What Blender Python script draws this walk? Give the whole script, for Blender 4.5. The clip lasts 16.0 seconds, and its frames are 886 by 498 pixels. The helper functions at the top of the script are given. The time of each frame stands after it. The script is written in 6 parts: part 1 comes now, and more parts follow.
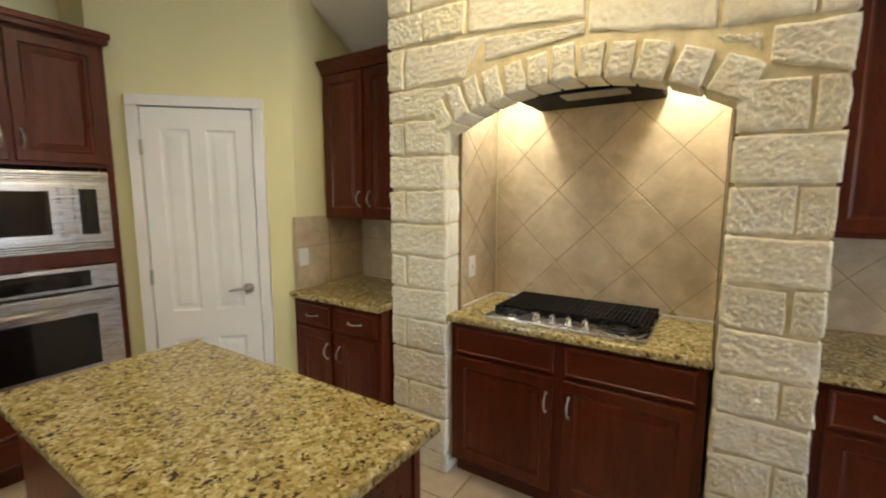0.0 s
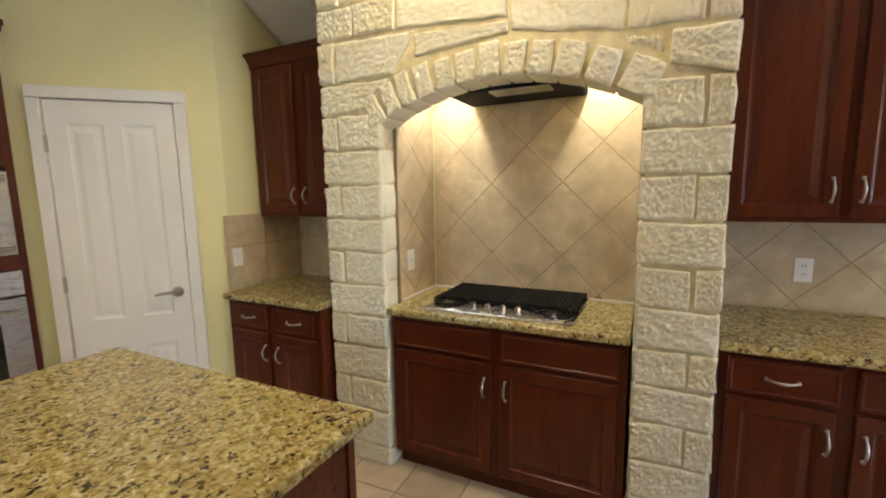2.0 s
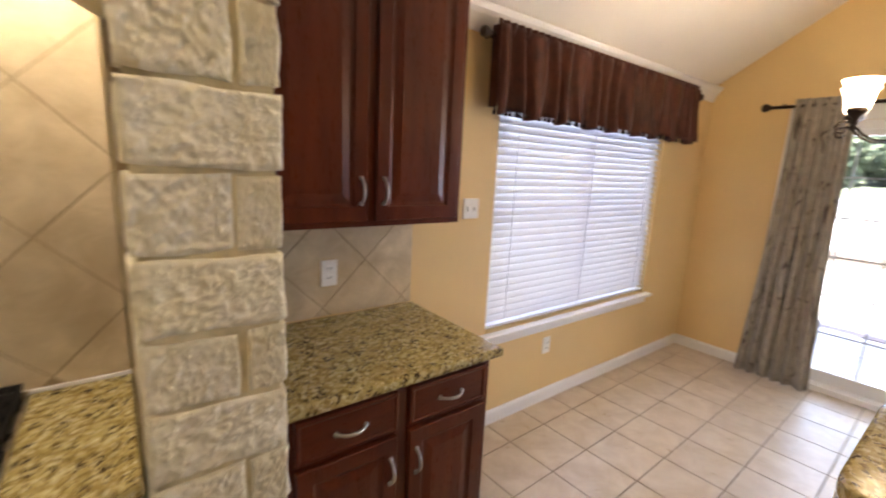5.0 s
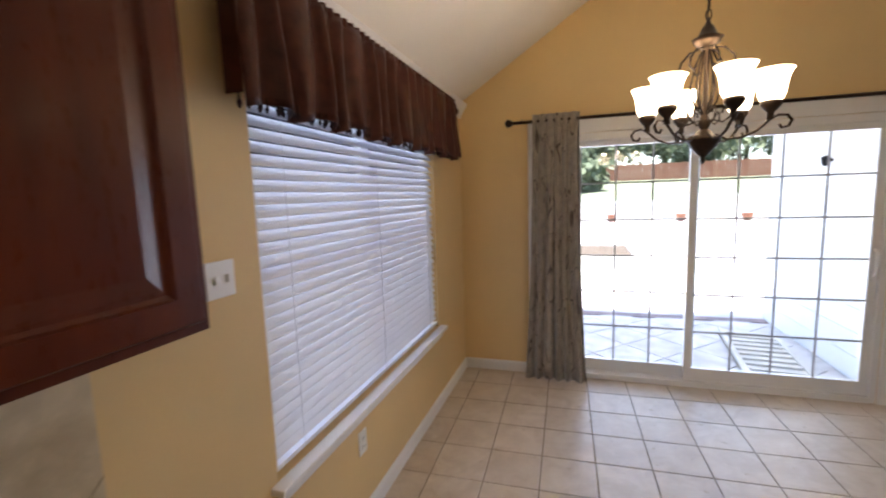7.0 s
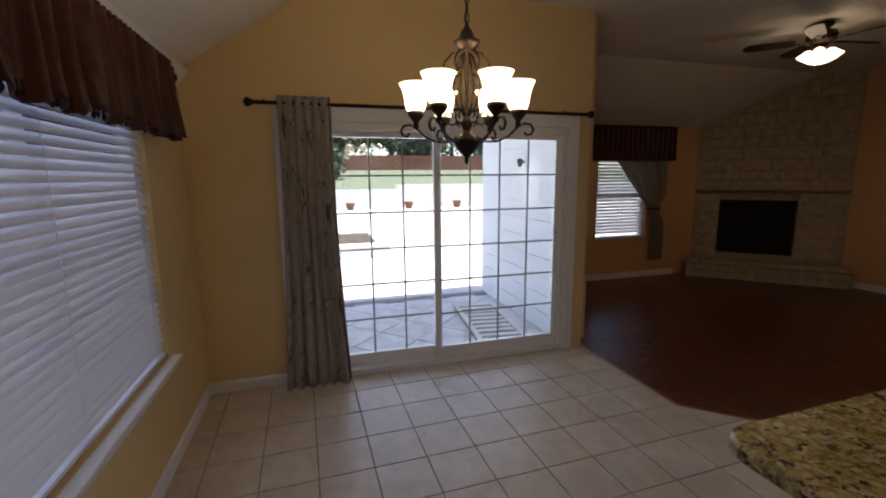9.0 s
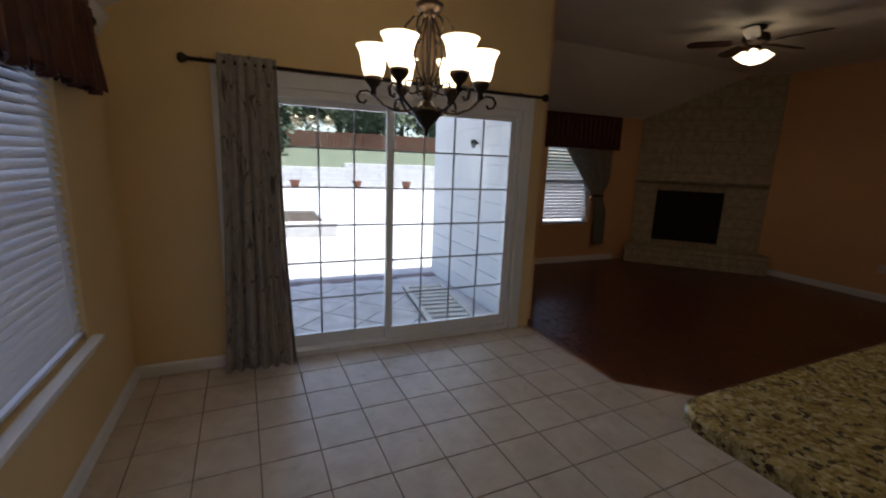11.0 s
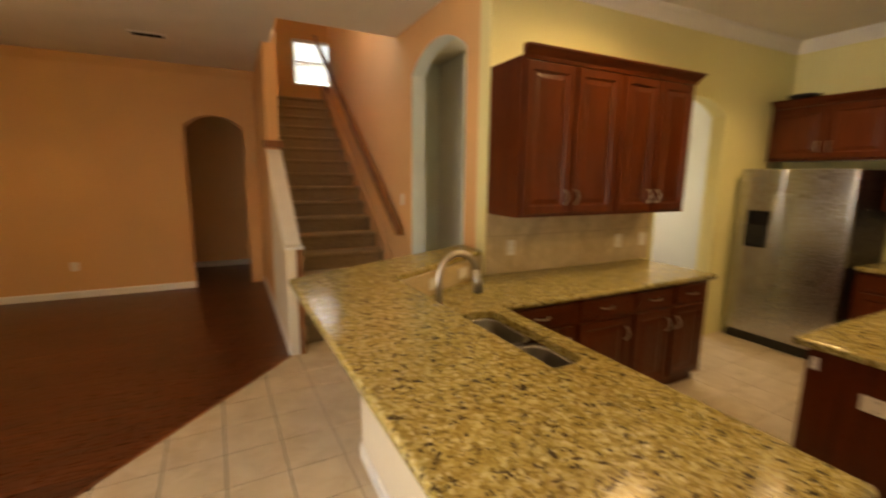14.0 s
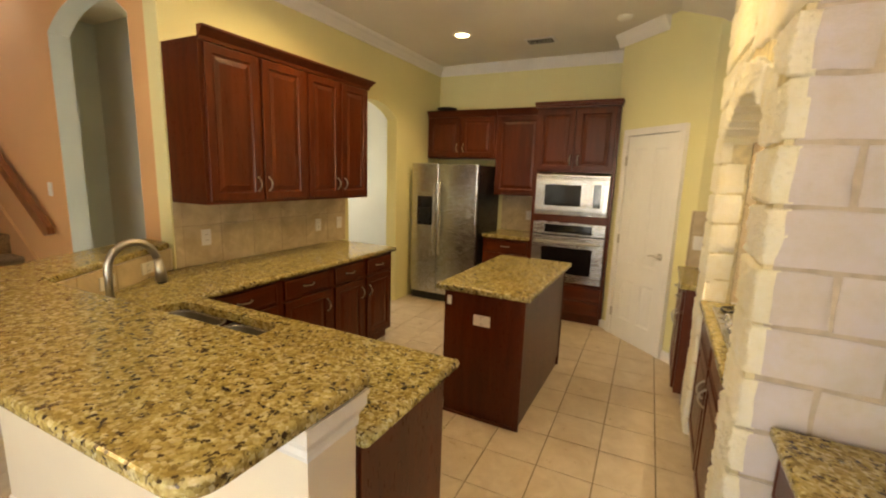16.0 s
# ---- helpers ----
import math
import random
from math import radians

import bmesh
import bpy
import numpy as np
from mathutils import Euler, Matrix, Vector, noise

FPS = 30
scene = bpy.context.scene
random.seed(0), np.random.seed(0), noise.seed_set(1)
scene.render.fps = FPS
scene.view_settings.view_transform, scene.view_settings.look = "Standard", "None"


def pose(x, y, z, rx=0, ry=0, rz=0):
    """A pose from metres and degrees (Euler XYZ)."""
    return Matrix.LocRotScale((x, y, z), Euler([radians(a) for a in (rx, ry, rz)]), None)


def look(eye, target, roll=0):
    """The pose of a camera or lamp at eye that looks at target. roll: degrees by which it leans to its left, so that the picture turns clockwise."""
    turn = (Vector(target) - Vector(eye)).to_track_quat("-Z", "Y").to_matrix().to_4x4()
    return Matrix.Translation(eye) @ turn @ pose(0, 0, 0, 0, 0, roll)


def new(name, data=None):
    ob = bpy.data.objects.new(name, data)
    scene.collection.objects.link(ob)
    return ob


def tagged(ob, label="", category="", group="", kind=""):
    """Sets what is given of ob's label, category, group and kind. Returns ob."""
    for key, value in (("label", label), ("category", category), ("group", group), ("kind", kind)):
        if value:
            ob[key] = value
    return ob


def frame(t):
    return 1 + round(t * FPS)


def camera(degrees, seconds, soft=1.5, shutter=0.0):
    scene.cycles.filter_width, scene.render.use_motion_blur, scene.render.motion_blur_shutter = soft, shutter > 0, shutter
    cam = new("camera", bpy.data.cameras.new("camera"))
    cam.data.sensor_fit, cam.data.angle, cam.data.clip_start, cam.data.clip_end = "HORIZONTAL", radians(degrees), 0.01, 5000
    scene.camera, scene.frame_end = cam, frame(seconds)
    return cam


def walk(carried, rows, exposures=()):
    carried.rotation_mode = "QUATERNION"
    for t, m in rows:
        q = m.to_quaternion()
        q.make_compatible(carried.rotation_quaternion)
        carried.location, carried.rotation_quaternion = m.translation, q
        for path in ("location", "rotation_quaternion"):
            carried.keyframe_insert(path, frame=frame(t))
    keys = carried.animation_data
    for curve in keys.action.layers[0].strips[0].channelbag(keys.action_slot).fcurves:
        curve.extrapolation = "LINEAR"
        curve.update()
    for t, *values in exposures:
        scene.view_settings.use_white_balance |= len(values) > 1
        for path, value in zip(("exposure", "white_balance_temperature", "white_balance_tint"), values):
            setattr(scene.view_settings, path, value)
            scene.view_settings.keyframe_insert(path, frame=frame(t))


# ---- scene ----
cam = camera(91.9, 16.0, soft=2.0, shutter=0.5)
PATH = [
    (0, (0.944, 0.617, 1.527), (-0.138, 2.28, 1.277), 0.0),
    (0.5, (0.971, 0.615, 1.516), (0.01, 2.349, 1.247), -0.1),
    (1, (1.006, 0.625, 1.51), (0.086, 2.38, 1.233), -1.0),
    (1.5, (1.017, 0.626, 1.51), (0.119, 2.391, 1.232), -1.5),
    (2, (1.013, 0.62, 1.514), (0.137, 2.398, 1.247), -1.0),
    (2.5, (1.001, 0.608, 1.514), (0.132, 2.392, 1.265), -0.2),
    (3, (0.971, 0.619, 1.505), (0.23, 2.458, 1.247), -0.6),
    (3.5, (0.976, 0.718, 1.485), (0.637, 2.671, 1.216), -0.7),
    (4, (0.969, 0.923, 1.511), (1.06, 2.9, 1.228), -0.7),
    (4.5, (0.916, 1.185, 1.595), (1.638, 3.015, 1.243), 1.4),
    (7, (1.495, 2.2, 1.596), (3.386, 2.804, 1.349), -1.9),
    (7.5, (1.65, 2.242, 1.603), (3.61, 2.545, 1.343), -1.35),
    (8, (1.743, 2.281, 1.626), (3.719, 2.171, 1.342), -2.4),
    (8.5, (1.76, 2.322, 1.635), (3.693, 1.907, 1.335), -1.9),
    (11, (1.826, 2.354, 1.596), (3.622, 1.572, 1.191), 2.2),
    (11.5, (2.017, 2.27, 1.583), (3.732, 1.332, 1.158), 1.4),
    (12, (2.218, 2.199, 1.584), (3.763, 0.984, 1.213), 1.3),
    (12.5, (2.414, 2.094, 1.58), (3.355, 0.366, 1.224), 0.6),
    (13, (2.57, 1.951, 1.605), (3.017, 0.023, 1.317), -0.5),
    (13.5, (2.648, 1.888, 1.624), (2.545, -0.096, 1.362), 0.5),
    (14, (2.697, 1.9, 1.645), (1.818, 0.134, 1.306), 0.7),
    (14.5, (2.69, 2.004, 1.635), (1.425, 0.49, 1.302), 1.6),
    (15, (2.655, 2.151, 1.632), (1.123, 0.904, 1.319), 1.4),
    (15.5, (2.688, 2.187, 1.619), (1.008, 1.157, 1.279), 1.7),
    (16, (2.762, 2.181, 1.618), (1.005, 1.288, 1.274), 1.9),
]
walk(cam, [(t, look(eye, target, roll)) for t, eye, target, roll in PATH],
     exposures=[(0, 3.3, 6450, 9), (3.0, 3.32, 6500, 12), (4.5, 3.25, 6900, 19), (7.0, 2.42, 6550, 19), (8.5, 1.38, 6500, 20), (11.0, 0.76, 6200, 17),
                (12.6, 0.68, 6450, 16), (13.0, 1.5, 9900, 22), (13.5, 2.8, 11900, 19), (14.5, 3.25, 12200, 16), (15.2, 3.4, 10600, 11), (16.0, 3.42, 10000, 12)])

# ---- world and light ----
world = bpy.data.worlds.new("world")
scene.world = world
world.use_nodes = True
wn = world.node_tree
sky = wn.nodes.new("ShaderNodeTexSky")
sky.sky_type = "NISHITA"
sky.sun_disc = False
sky.sun_elevation, sky.sun_rotation = radians(78), radians(205)
wn.links.new(sky.outputs["Color"], wn.nodes["Background"].inputs["Color"])
wn.nodes["Background"].inputs["Strength"].default_value = 0.15


def placed(name, data, energy, m, color):
    data.energy, data.color = energy, color
    ob = new(name, data)
    ob.matrix_world = m
    return ob


def area(name, energy, m, width, height, color=(1, 1, 1)):
    data = bpy.data.lights.new(name, "AREA")
    data.shape, data.size, data.size_y = "RECTANGLE", width, height
    return placed(name, data, energy, m, color)


def spot(name, energy, m, color, degrees, blend, radius):
    data = bpy.data.lights.new(name, "SPOT")
    data.spot_size, data.spot_blend, data.shadow_soft_size = radians(degrees), blend, radius
    return placed(name, data, energy, m, color)


def bulb(name, energy, m, color, radius):
    data = bpy.data.lights.new(name, "POINT")
    data.shadow_soft_size = radius
    return placed(name, data, energy, m, color)


WARM = (1.0, 0.80, 0.52)
COOL = (0.62, 0.74, 1.0)
sun_data = bpy.data.lights.new("sun", "SUN")
sun_data.angle = radians(0.5)
placed("sun", sun_data, 5.0, look((0, 0, 12), (0.9, 1.9, 2.0)), (1.0, 0.95, 0.86))
# daylight in the openings
area("patio_daylight", 9, look((5.44, 1.39, 1.1), (3.0, 1.39, 0.9)), 2.2, 1.8, COOL)
area("window_daylight", 1.6, look((3.55, 3.264, 1.36), (3.55, 2.0, 1.36)), 1.7, 1.36, (0.52, 0.60, 1.0))
for ly in (-2.27, -1.16):
    area("living_daylight", 0.55, look((7.70, ly, 1.3), (6.0, ly, 1.0)), 0.9, 1.3, COOL)
area("landing_daylight", 2.4, look((0.98, -7.85, 3.9), (1.4, -6.0, 3.2)), 0.75, 0.9, COOL)
area("hall_daylight", 2.6, look((-1.8, -3.26, 1.5), (-1.6, -1.0, 1.3)), 1.1, 1.1, (0.85, 0.92, 1.0))
# lamps of the kitchen ceiling; the first is known, two are added fill
CANS = ((-1.575, 0.12), (0.30, 0.12), (0.33, 1.92))
for cx, cy in CANS:
    spot("ceiling_spot", 3.9 if cx < 0 else 4.9 if cy < 1 else 5.5, look((cx, cy, 3.02), (cx, cy + 0.001, 0)), WARM, 114 if cx < 0 else 160, 0.5, 0.08)
# lamps of the hood
for hx in (-0.045, 0.765):
    spot("hood_spot", 2.55, look((hx, 2.73, 2.225), (hx, 2.73, 0)), (1.0, 0.94, 0.82), 150, 0.5, 0.04)
# chandelier and fan lamps
CHX, CHY = 3.47, 1.73
for k in range(6):
    a = radians(60 * k + 11)
    bulb("chandelier_bulb", 0.6, pose(CHX + 0.21 * math.cos(a), CHY + 0.21 * math.sin(a), 2.01), (1.0, 0.78, 0.48), 0.03)
FANX, FANY = 4.95, -2.42
bulb("fan_bulb", 0.8, pose(FANX, FANY, 2.66), (1.0, 0.72, 0.42), 0.08)
spot("fan_spot", 2.8, look((FANX, FANY, 2.62), (FANX, FANY + 0.001, 0)), (1.0, 0.72, 0.42), 165, 0.3, 0.08)

# ---- materials ----
class Nodes:
    """A node material in short notation."""

    def __init__(self, name, rough=0.5, metal=0.0, spec=0.5, coat=0.0):
        self.m = bpy.data.materials.new(name)
        self.m.use_nodes = True
        self.t = self.m.node_tree
        self.b = self.t.nodes["Principled BSDF"]
        self.b.inputs["Roughness"].default_value = rough
        self.b.inputs["Metallic"].default_value = metal
        self.b.inputs["Specular IOR Level"].default_value = spec
        self.b.inputs["Coat Weight"].default_value = coat
        self.b.inputs["Coat Roughness"].default_value = 0.12
        self.co = self.t.nodes.new("ShaderNodeTexCoord")

    def put(self, where, value):
        self.t.links.new(value, self.b.inputs[where])

    def mapped(self, scale=(1, 1, 1), by="Object"):
        n = self.t.nodes.new("ShaderNodeMapping")
        n.inputs["Scale"].default_value = scale
        self.t.links.new(self.co.outputs[by], n.inputs["Vector"])
        return n.outputs["Vector"]

    def world(self):
        return self.t.nodes.new("ShaderNodeNewGeometry").outputs["Position"]

    def noise(self, scale, detail=4, vec=None, rough=0.55, dist=0.0):
        n = self.t.nodes.new("ShaderNodeTexNoise")
        n.inputs["Scale"].default_value, n.inputs["Detail"].default_value = scale, detail
        n.inputs["Roughness"].default_value, n.inputs["Distortion"].default_value = rough, dist
        self.t.links.new(vec if vec is not None else self.co.outputs["Object"], n.inputs["Vector"])
        return n.outputs["Fac"]

    def cells(self, scale, vec=None, out="Color"):
        n = self.t.nodes.new("ShaderNodeTexVoronoi")
        n.inputs["Scale"].default_value = scale
        self.t.links.new(vec if vec is not None else self.co.outputs["Object"], n.inputs["Vector"])
        return n.outputs[out]

    def ramp(self, fac, stops):
        n = self.t.nodes.new("ShaderNodeValToRGB")
        e = n.color_ramp.elements
        while len(e) < len(stops):
            e.new(0.5)
        for k, (p, c) in zip(e, stops):
            k.position, k.color = p, (*c, 1) if not isinstance(c, (int, float)) else (c, c, c, 1)
        self.t.links.new(fac, n.inputs["Fac"])
        return n.outputs["Color"]

    def mix(self, fac, a, b, mode="MIX"):
        n = self.t.nodes.new("ShaderNodeMix")
        n.data_type, n.blend_type = "RGBA", mode
        for k, v in ((0, fac), (6, a), (7, b)):
            if isinstance(v, (int, float)):
                n.inputs[k].default_value = v
            elif isinstance(v, tuple):
                n.inputs[k].default_value = (*v, 1)
            else:
                self.t.links.new(v, n.inputs[k])
        return n.outputs[2]

    def random(self):
        return self.t.nodes.new("ShaderNodeObjectInfo").outputs["Random"]

    def bump(self, height, strength=0.2, distance=0.01):
        n = self.t.nodes.new("ShaderNodeBump")
        n.inputs["Strength"].default_value, n.inputs["Distance"].default_value = strength, distance
        self.t.links.new(height, n.inputs["Height"])
        self.put("Normal", n.outputs["Normal"])


def paint(name, color, rough=0.6):
    s = Nodes(name, rough, 0, 0.3)
    w = s.world()
    a = s.noise(1.3, 3, w)
    dark = tuple(c * 0.93 for c in color)
    s.put("Base Color", s.mix(s.ramp(a, ((0.3, 0.0), (0.7, 1.0))), color, dark))
    s.bump(s.noise(90, 3, w), 0.12, 0.004)
    return s.m


def plain(name, color, rough=0.5, metal=0.0, spec=0.5, coat=0.0, wear=0.12, scale=14):
    s = Nodes(name, rough, metal, spec, coat)
    w = s.world()
    s.put("Base Color", s.mix(s.ramp(s.noise(scale, 4, w), ((0.35, 0.0), (0.7, 1.0))), color, tuple(c * (1 - wear) for c in color)))
    s.put("Roughness", s.ramp(s.noise(scale * 3, 3, w), ((0.3, max(0.02, rough - 0.06)), (0.7, min(1, rough + 0.08)))))
    return s.m


def glow(name, color, strength):
    s = Nodes(name, 0.4)
    s.b.inputs["Base Color"].default_value = (0.9, 0.88, 0.82, 1)
    s.b.inputs["Emission Color"].default_value = (*color, 1)
    s.b.inputs["Emission Strength"].default_value = strength
    return s.m


def cherry(name, grain=(7, 7, 0.7)):
    s = Nodes(name, 0.32, 0, 0.27, 0.04)
    v = s.mapped(grain)
    a = s.noise(2.6, 4, v, 0.5, 0.5)
    fine = s.noise(30, 3, v)
    big = s.noise(1.6, 2, s.world())
    c = s.ramp(a, ((0.25, (0.052, 0.0095, 0.0034)), (0.5, (0.080, 0.0152, 0.0049)), (0.8, (0.116, 0.0240, 0.0072))))
    c = s.mix(s.ramp(fine, ((0.4, 0.0), (0.75, 0.10))), c, (0.045, 0.010, 0.005))
    c = s.mix(s.ramp(big, ((0.35, 0.0), (0.7, 0.35))), c, (0.135, 0.029, 0.0086))
    s.put("Base Color", c)
    s.put("Roughness", s.ramp(fine, ((0.3, 0.26), (0.7, 0.36))))
    return s.m


def granite():
    s = Nodes("granite", 0.14, 0, 0.5)
    w = s.world()
    n = s.t.nodes.new("ShaderNodeTexNoise")
    n.inputs["Scale"].default_value, n.inputs["Detail"].default_value = 55, 3
    s.t.links.new(w, n.inputs["Vector"])
    warped = s.mix(0.013, w, n.outputs["Color"])
    gold = ((0.12, (0.11, 0.074, 0.022)), (0.30, (0.265, 0.200, 0.062)), (0.46, (0.36, 0.292, 0.104)), (0.64, (0.45, 0.380, 0.160)), (0.88, (0.68, 0.63, 0.42)))
    c = s.ramp(s.cells(96, warped), gold)
    c = s.mix(0.42, c, s.ramp(s.noise(46, 5, w, 0.65, 0.7), ((0.34, (0.10, 0.062, 0.02)), (0.44, (0.26, 0.19, 0.062)), (0.55, (0.42, 0.345, 0.13)), (0.66, (0.66, 0.60, 0.38)))))
    clouds = s.ramp(s.noise(7, 4, w, 0.6, 0.5), ((0.50, 0.0), (0.68, 0.28)))
    c = s.mix(clouds, c, (0.24, 0.155, 0.05))
    fleck = s.ramp(s.cells(112, warped), ((0.33, 1.0), (0.37, 0.0)))
    where = s.ramp(s.noise(30, 3, w, 0.6, 0.6), ((0.50, 0.0), (0.56, 0.97)))
    c = s.mix(s.mix(1.0, fleck, where, "MULTIPLY"), c, (0.042, 0.026, 0.012))
    s.put("Base Color", c)
    s.put("Roughness", s.ramp(s.noise(60, 2, w), ((0.3, 0.10), (0.7, 0.2))))
    return s.m


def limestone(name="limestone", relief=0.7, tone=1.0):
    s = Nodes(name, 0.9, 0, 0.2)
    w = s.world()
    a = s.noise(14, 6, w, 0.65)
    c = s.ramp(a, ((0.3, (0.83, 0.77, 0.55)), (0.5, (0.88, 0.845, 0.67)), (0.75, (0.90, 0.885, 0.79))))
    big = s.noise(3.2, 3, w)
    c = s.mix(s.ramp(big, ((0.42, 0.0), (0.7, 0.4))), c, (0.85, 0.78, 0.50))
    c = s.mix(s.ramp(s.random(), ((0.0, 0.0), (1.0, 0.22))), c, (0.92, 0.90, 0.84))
    # a tone below 1 darkens and cools the stone as shade would
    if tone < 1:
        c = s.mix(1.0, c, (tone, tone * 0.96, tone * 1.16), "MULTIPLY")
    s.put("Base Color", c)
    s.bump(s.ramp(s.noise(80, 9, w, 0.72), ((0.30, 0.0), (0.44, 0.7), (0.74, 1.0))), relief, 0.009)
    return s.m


def tile_mat(name, lo, hi, vein, rough, scale=9):
    s = Nodes(name, rough, 0, 0.5)
    w = s.world()
    c = s.ramp(s.noise(scale, 5, w, 0.6, 0.5), ((0.3, lo), (0.7, hi)))
    c = s.mix(s.ramp(s.noise(scale * 0.45, 4, w, 0.6, 1.0), ((0.5, 0.0), (0.68, 0.6))), c, vein)
    c = s.mix(s.ramp(s.random(), ((0.0, 0.0), (1.0, 0.3))), c, vein)
    s.put("Base Color", c)
    s.put("Roughness", s.ramp(s.noise(scale * 2, 3, w), ((0.3, rough - 0.05), (0.7, rough + 0.1))))
    s.bump(s.noise(60, 4, w), 0.08, 0.003)
    return s.m


def board_mat():
    s = Nodes("wood_boards", 0.30, 0, 0.5, 0.1)
    v = s.mapped((0.8, 9, 9))
    a = s.noise(3.5, 5, v, 0.6, 0.5)
    c = s.ramp(a, ((0.25, (0.055, 0.012, 0.005)), (0.55, (0.115, 0.029, 0.010)), (0.8, (0.185, 0.052, 0.018))))
    c = s.mix(s.ramp(s.random(), ((0.0, 0.0), (1.0, 0.55))), c, (0.055, 0.014, 0.007))
    s.put("Base Color", c)
    s.put("Roughness", s.ramp(s.noise(12, 3, v), ((0.3, 0.24), (0.7, 0.36))))
    return s.m


def steel():
    s = Nodes("brushed_steel", 0.28, 1.0, 0.5)
    v = s.mapped((2, 2, 160))
    a = s.noise(4, 3, v)
    s.put("Base Color", s.ramp(a, ((0.3, (0.50, 0.49, 0.47)), (0.7, (0.55, 0.54, 0.52)))))
    s.put("Roughness", s.ramp(a, ((0.3, 0.24), (0.7, 0.30))))
    return s.m


def cloth(name, base, thread, rough=0.85, sheen=0.0, bands=0.0, band_color=(0, 0, 0)):
    s = Nodes(name, rough, 0, 0.2)
    s.b.inputs["Sheen Weight"].default_value = sheen
    w = s.world()
    c = s.mix(s.ramp(s.noise(18, 4, w), ((0.35, 0.0), (0.7, 1.0))), base, thread)
    if bands:
        lines = s.noise(3.2, 1, s.mapped((4.0, 4.0, 0.9)), 0.4, 0.6)
        c = s.mix(s.ramp(lines, ((0.478, 0.0), (0.488, bands), (0.502, bands), (0.512, 0.0))), c, band_color)
    s.put("Base Color", c)
    s.bump(s.noise(380, 2, w), 0.25, 0.002)
    return s.m


def carpet():
    s = Nodes("stair_carpet", 0.95, 0, 0.1)
    w = s.world()
    s.put("Base Color", s.ramp(s.noise(70, 4, w), ((0.3, (0.24, 0.165, 0.10)), (0.7, (0.40, 0.30, 0.19)))))
    s.bump(s.noise(220, 3, w), 0.6, 0.006)
    return s.m


def leaf_mat(name, lo, hi):
    s = Nodes(name, 0.7, 0, 0.3)
    s.put("Base Color", s.ramp(s.noise(2.5, 3, s.world()), ((0.3, lo), (0.7, hi))))
    return s.m


def clear(name):
    m = bpy.data.materials.new(name)
    m.use_nodes = True
    t = m.node_tree
    t.nodes.remove(t.nodes["Principled BSDF"])
    g, r, f = t.nodes.new("ShaderNodeBsdfGlossy"), t.nodes.new("ShaderNodeBsdfTransparent"), t.nodes.new("ShaderNodeFresnel")
    g.inputs["Roughness"].default_value = 0.02
    r.inputs["Color"].default_value = (0.93, 0.96, 0.95, 1)
    k = t.nodes.new("ShaderNodeMixShader")
    t.links.new(f.outputs[0], k.inputs[0]), t.links.new(r.outputs[0], k.inputs[1]), t.links.new(g.outputs[0], k.inputs[2])
    t.links.new(k.outputs[0], t.nodes["Material Output"].inputs["Surface"])
    return m


YELLOW = paint("pale_yellow_paint", (0.76, 0.72, 0.40))
GOLD = paint("golden_paint", (0.74, 0.54, 0.26))
PEACH = paint("peach_paint", (0.74, 0.43, 0.21))
GREYBLUE = paint("grey_blue_paint", (0.64, 0.70, 0.71))
CREAM = paint("cream_paint", (0.78, 0.70, 0.56))
CEIL = paint("ceiling_paint", (0.81, 0.77, 0.69), 0.8)
TRIM = plain("white_trim_paint", (0.80, 0.79, 0.76), 0.35, wear=0.06, scale=5)
DOORW = plain("white_door_paint", (0.80, 0.80, 0.77), 0.4, wear=0.05, scale=3)
BOWL = plain("sink_steel", (0.20, 0.19, 0.175), 0.34, 1.0, wear=0.1)
CHERRY = cherry("cherry_wood")
CHERRY_H = cherry("cherry_wood_across", (0.8, 9, 9))
GRANITE = granite()
STONE = limestone()
# smoother stone for the pier sides, colour lowered for the shade on them
SAWNSHADE = limestone("shaded_sawn_limestone", 0.3, 0.68)
MORTAR = plain("stone_mortar", (0.79, 0.70, 0.44), 0.95, spec=0.1, wear=0.3, scale=20)
FLOORTILE = tile_mat("floor_tile", (0.52, 0.42, 0.30), (0.66, 0.57, 0.44), (0.46, 0.36, 0.24), 0.32, 7)
GROUT = plain("dark_grout", (0.22, 0.16, 0.10), 0.95, spec=0.1, wear=0.3)
WALLTILE = tile_mat("backsplash_tile", (0.450, 0.355, 0.220), (0.690, 0.572, 0.380), (0.410, 0.315, 0.185), 0.38, 8)
PALEGROUT = plain("pale_grout", (0.44, 0.345, 0.225), 0.95, spec=0.1, wear=0.2)
WALLGROUT = plain("backsplash_grout", (0.37, 0.285, 0.175), 0.95, spec=0.1, wear=0.2)
BOARD = board_mat()
STEEL = steel()
NICKEL = plain("satin_nickel", (0.52, 0.50, 0.46), 0.34, 1.0, wear=0.08)
CHROME = plain("polished_steel", (0.70, 0.70, 0.70), 0.12, 1.0, wear=0.05)
BLACK = plain("black_enamel", (0.012, 0.012, 0.013), 0.3, wear=0.3)
BLACKGLASS = plain("black_glass", (0.008, 0.008, 0.010), 0.06, wear=0.1)
IRON = plain("cast_iron", (0.010, 0.010, 0.010), 0.7, spec=0.15, wear=0.3, scale=60)
# mortar of the pier sides, painted darker for the same shade
SHADEMORTAR = plain("shaded_side_mortar", (0.56, 0.48, 0.38), 0.95, spec=0.1, wear=0.25, scale=20)
# fireplace limestone and mortar, with the corner's shadow put into the colour
DIMSTONE = plain("tan_limestone_in_shade", (0.50, 0.42, 0.29), 0.9, spec=0.15, wear=0.3, scale=12)
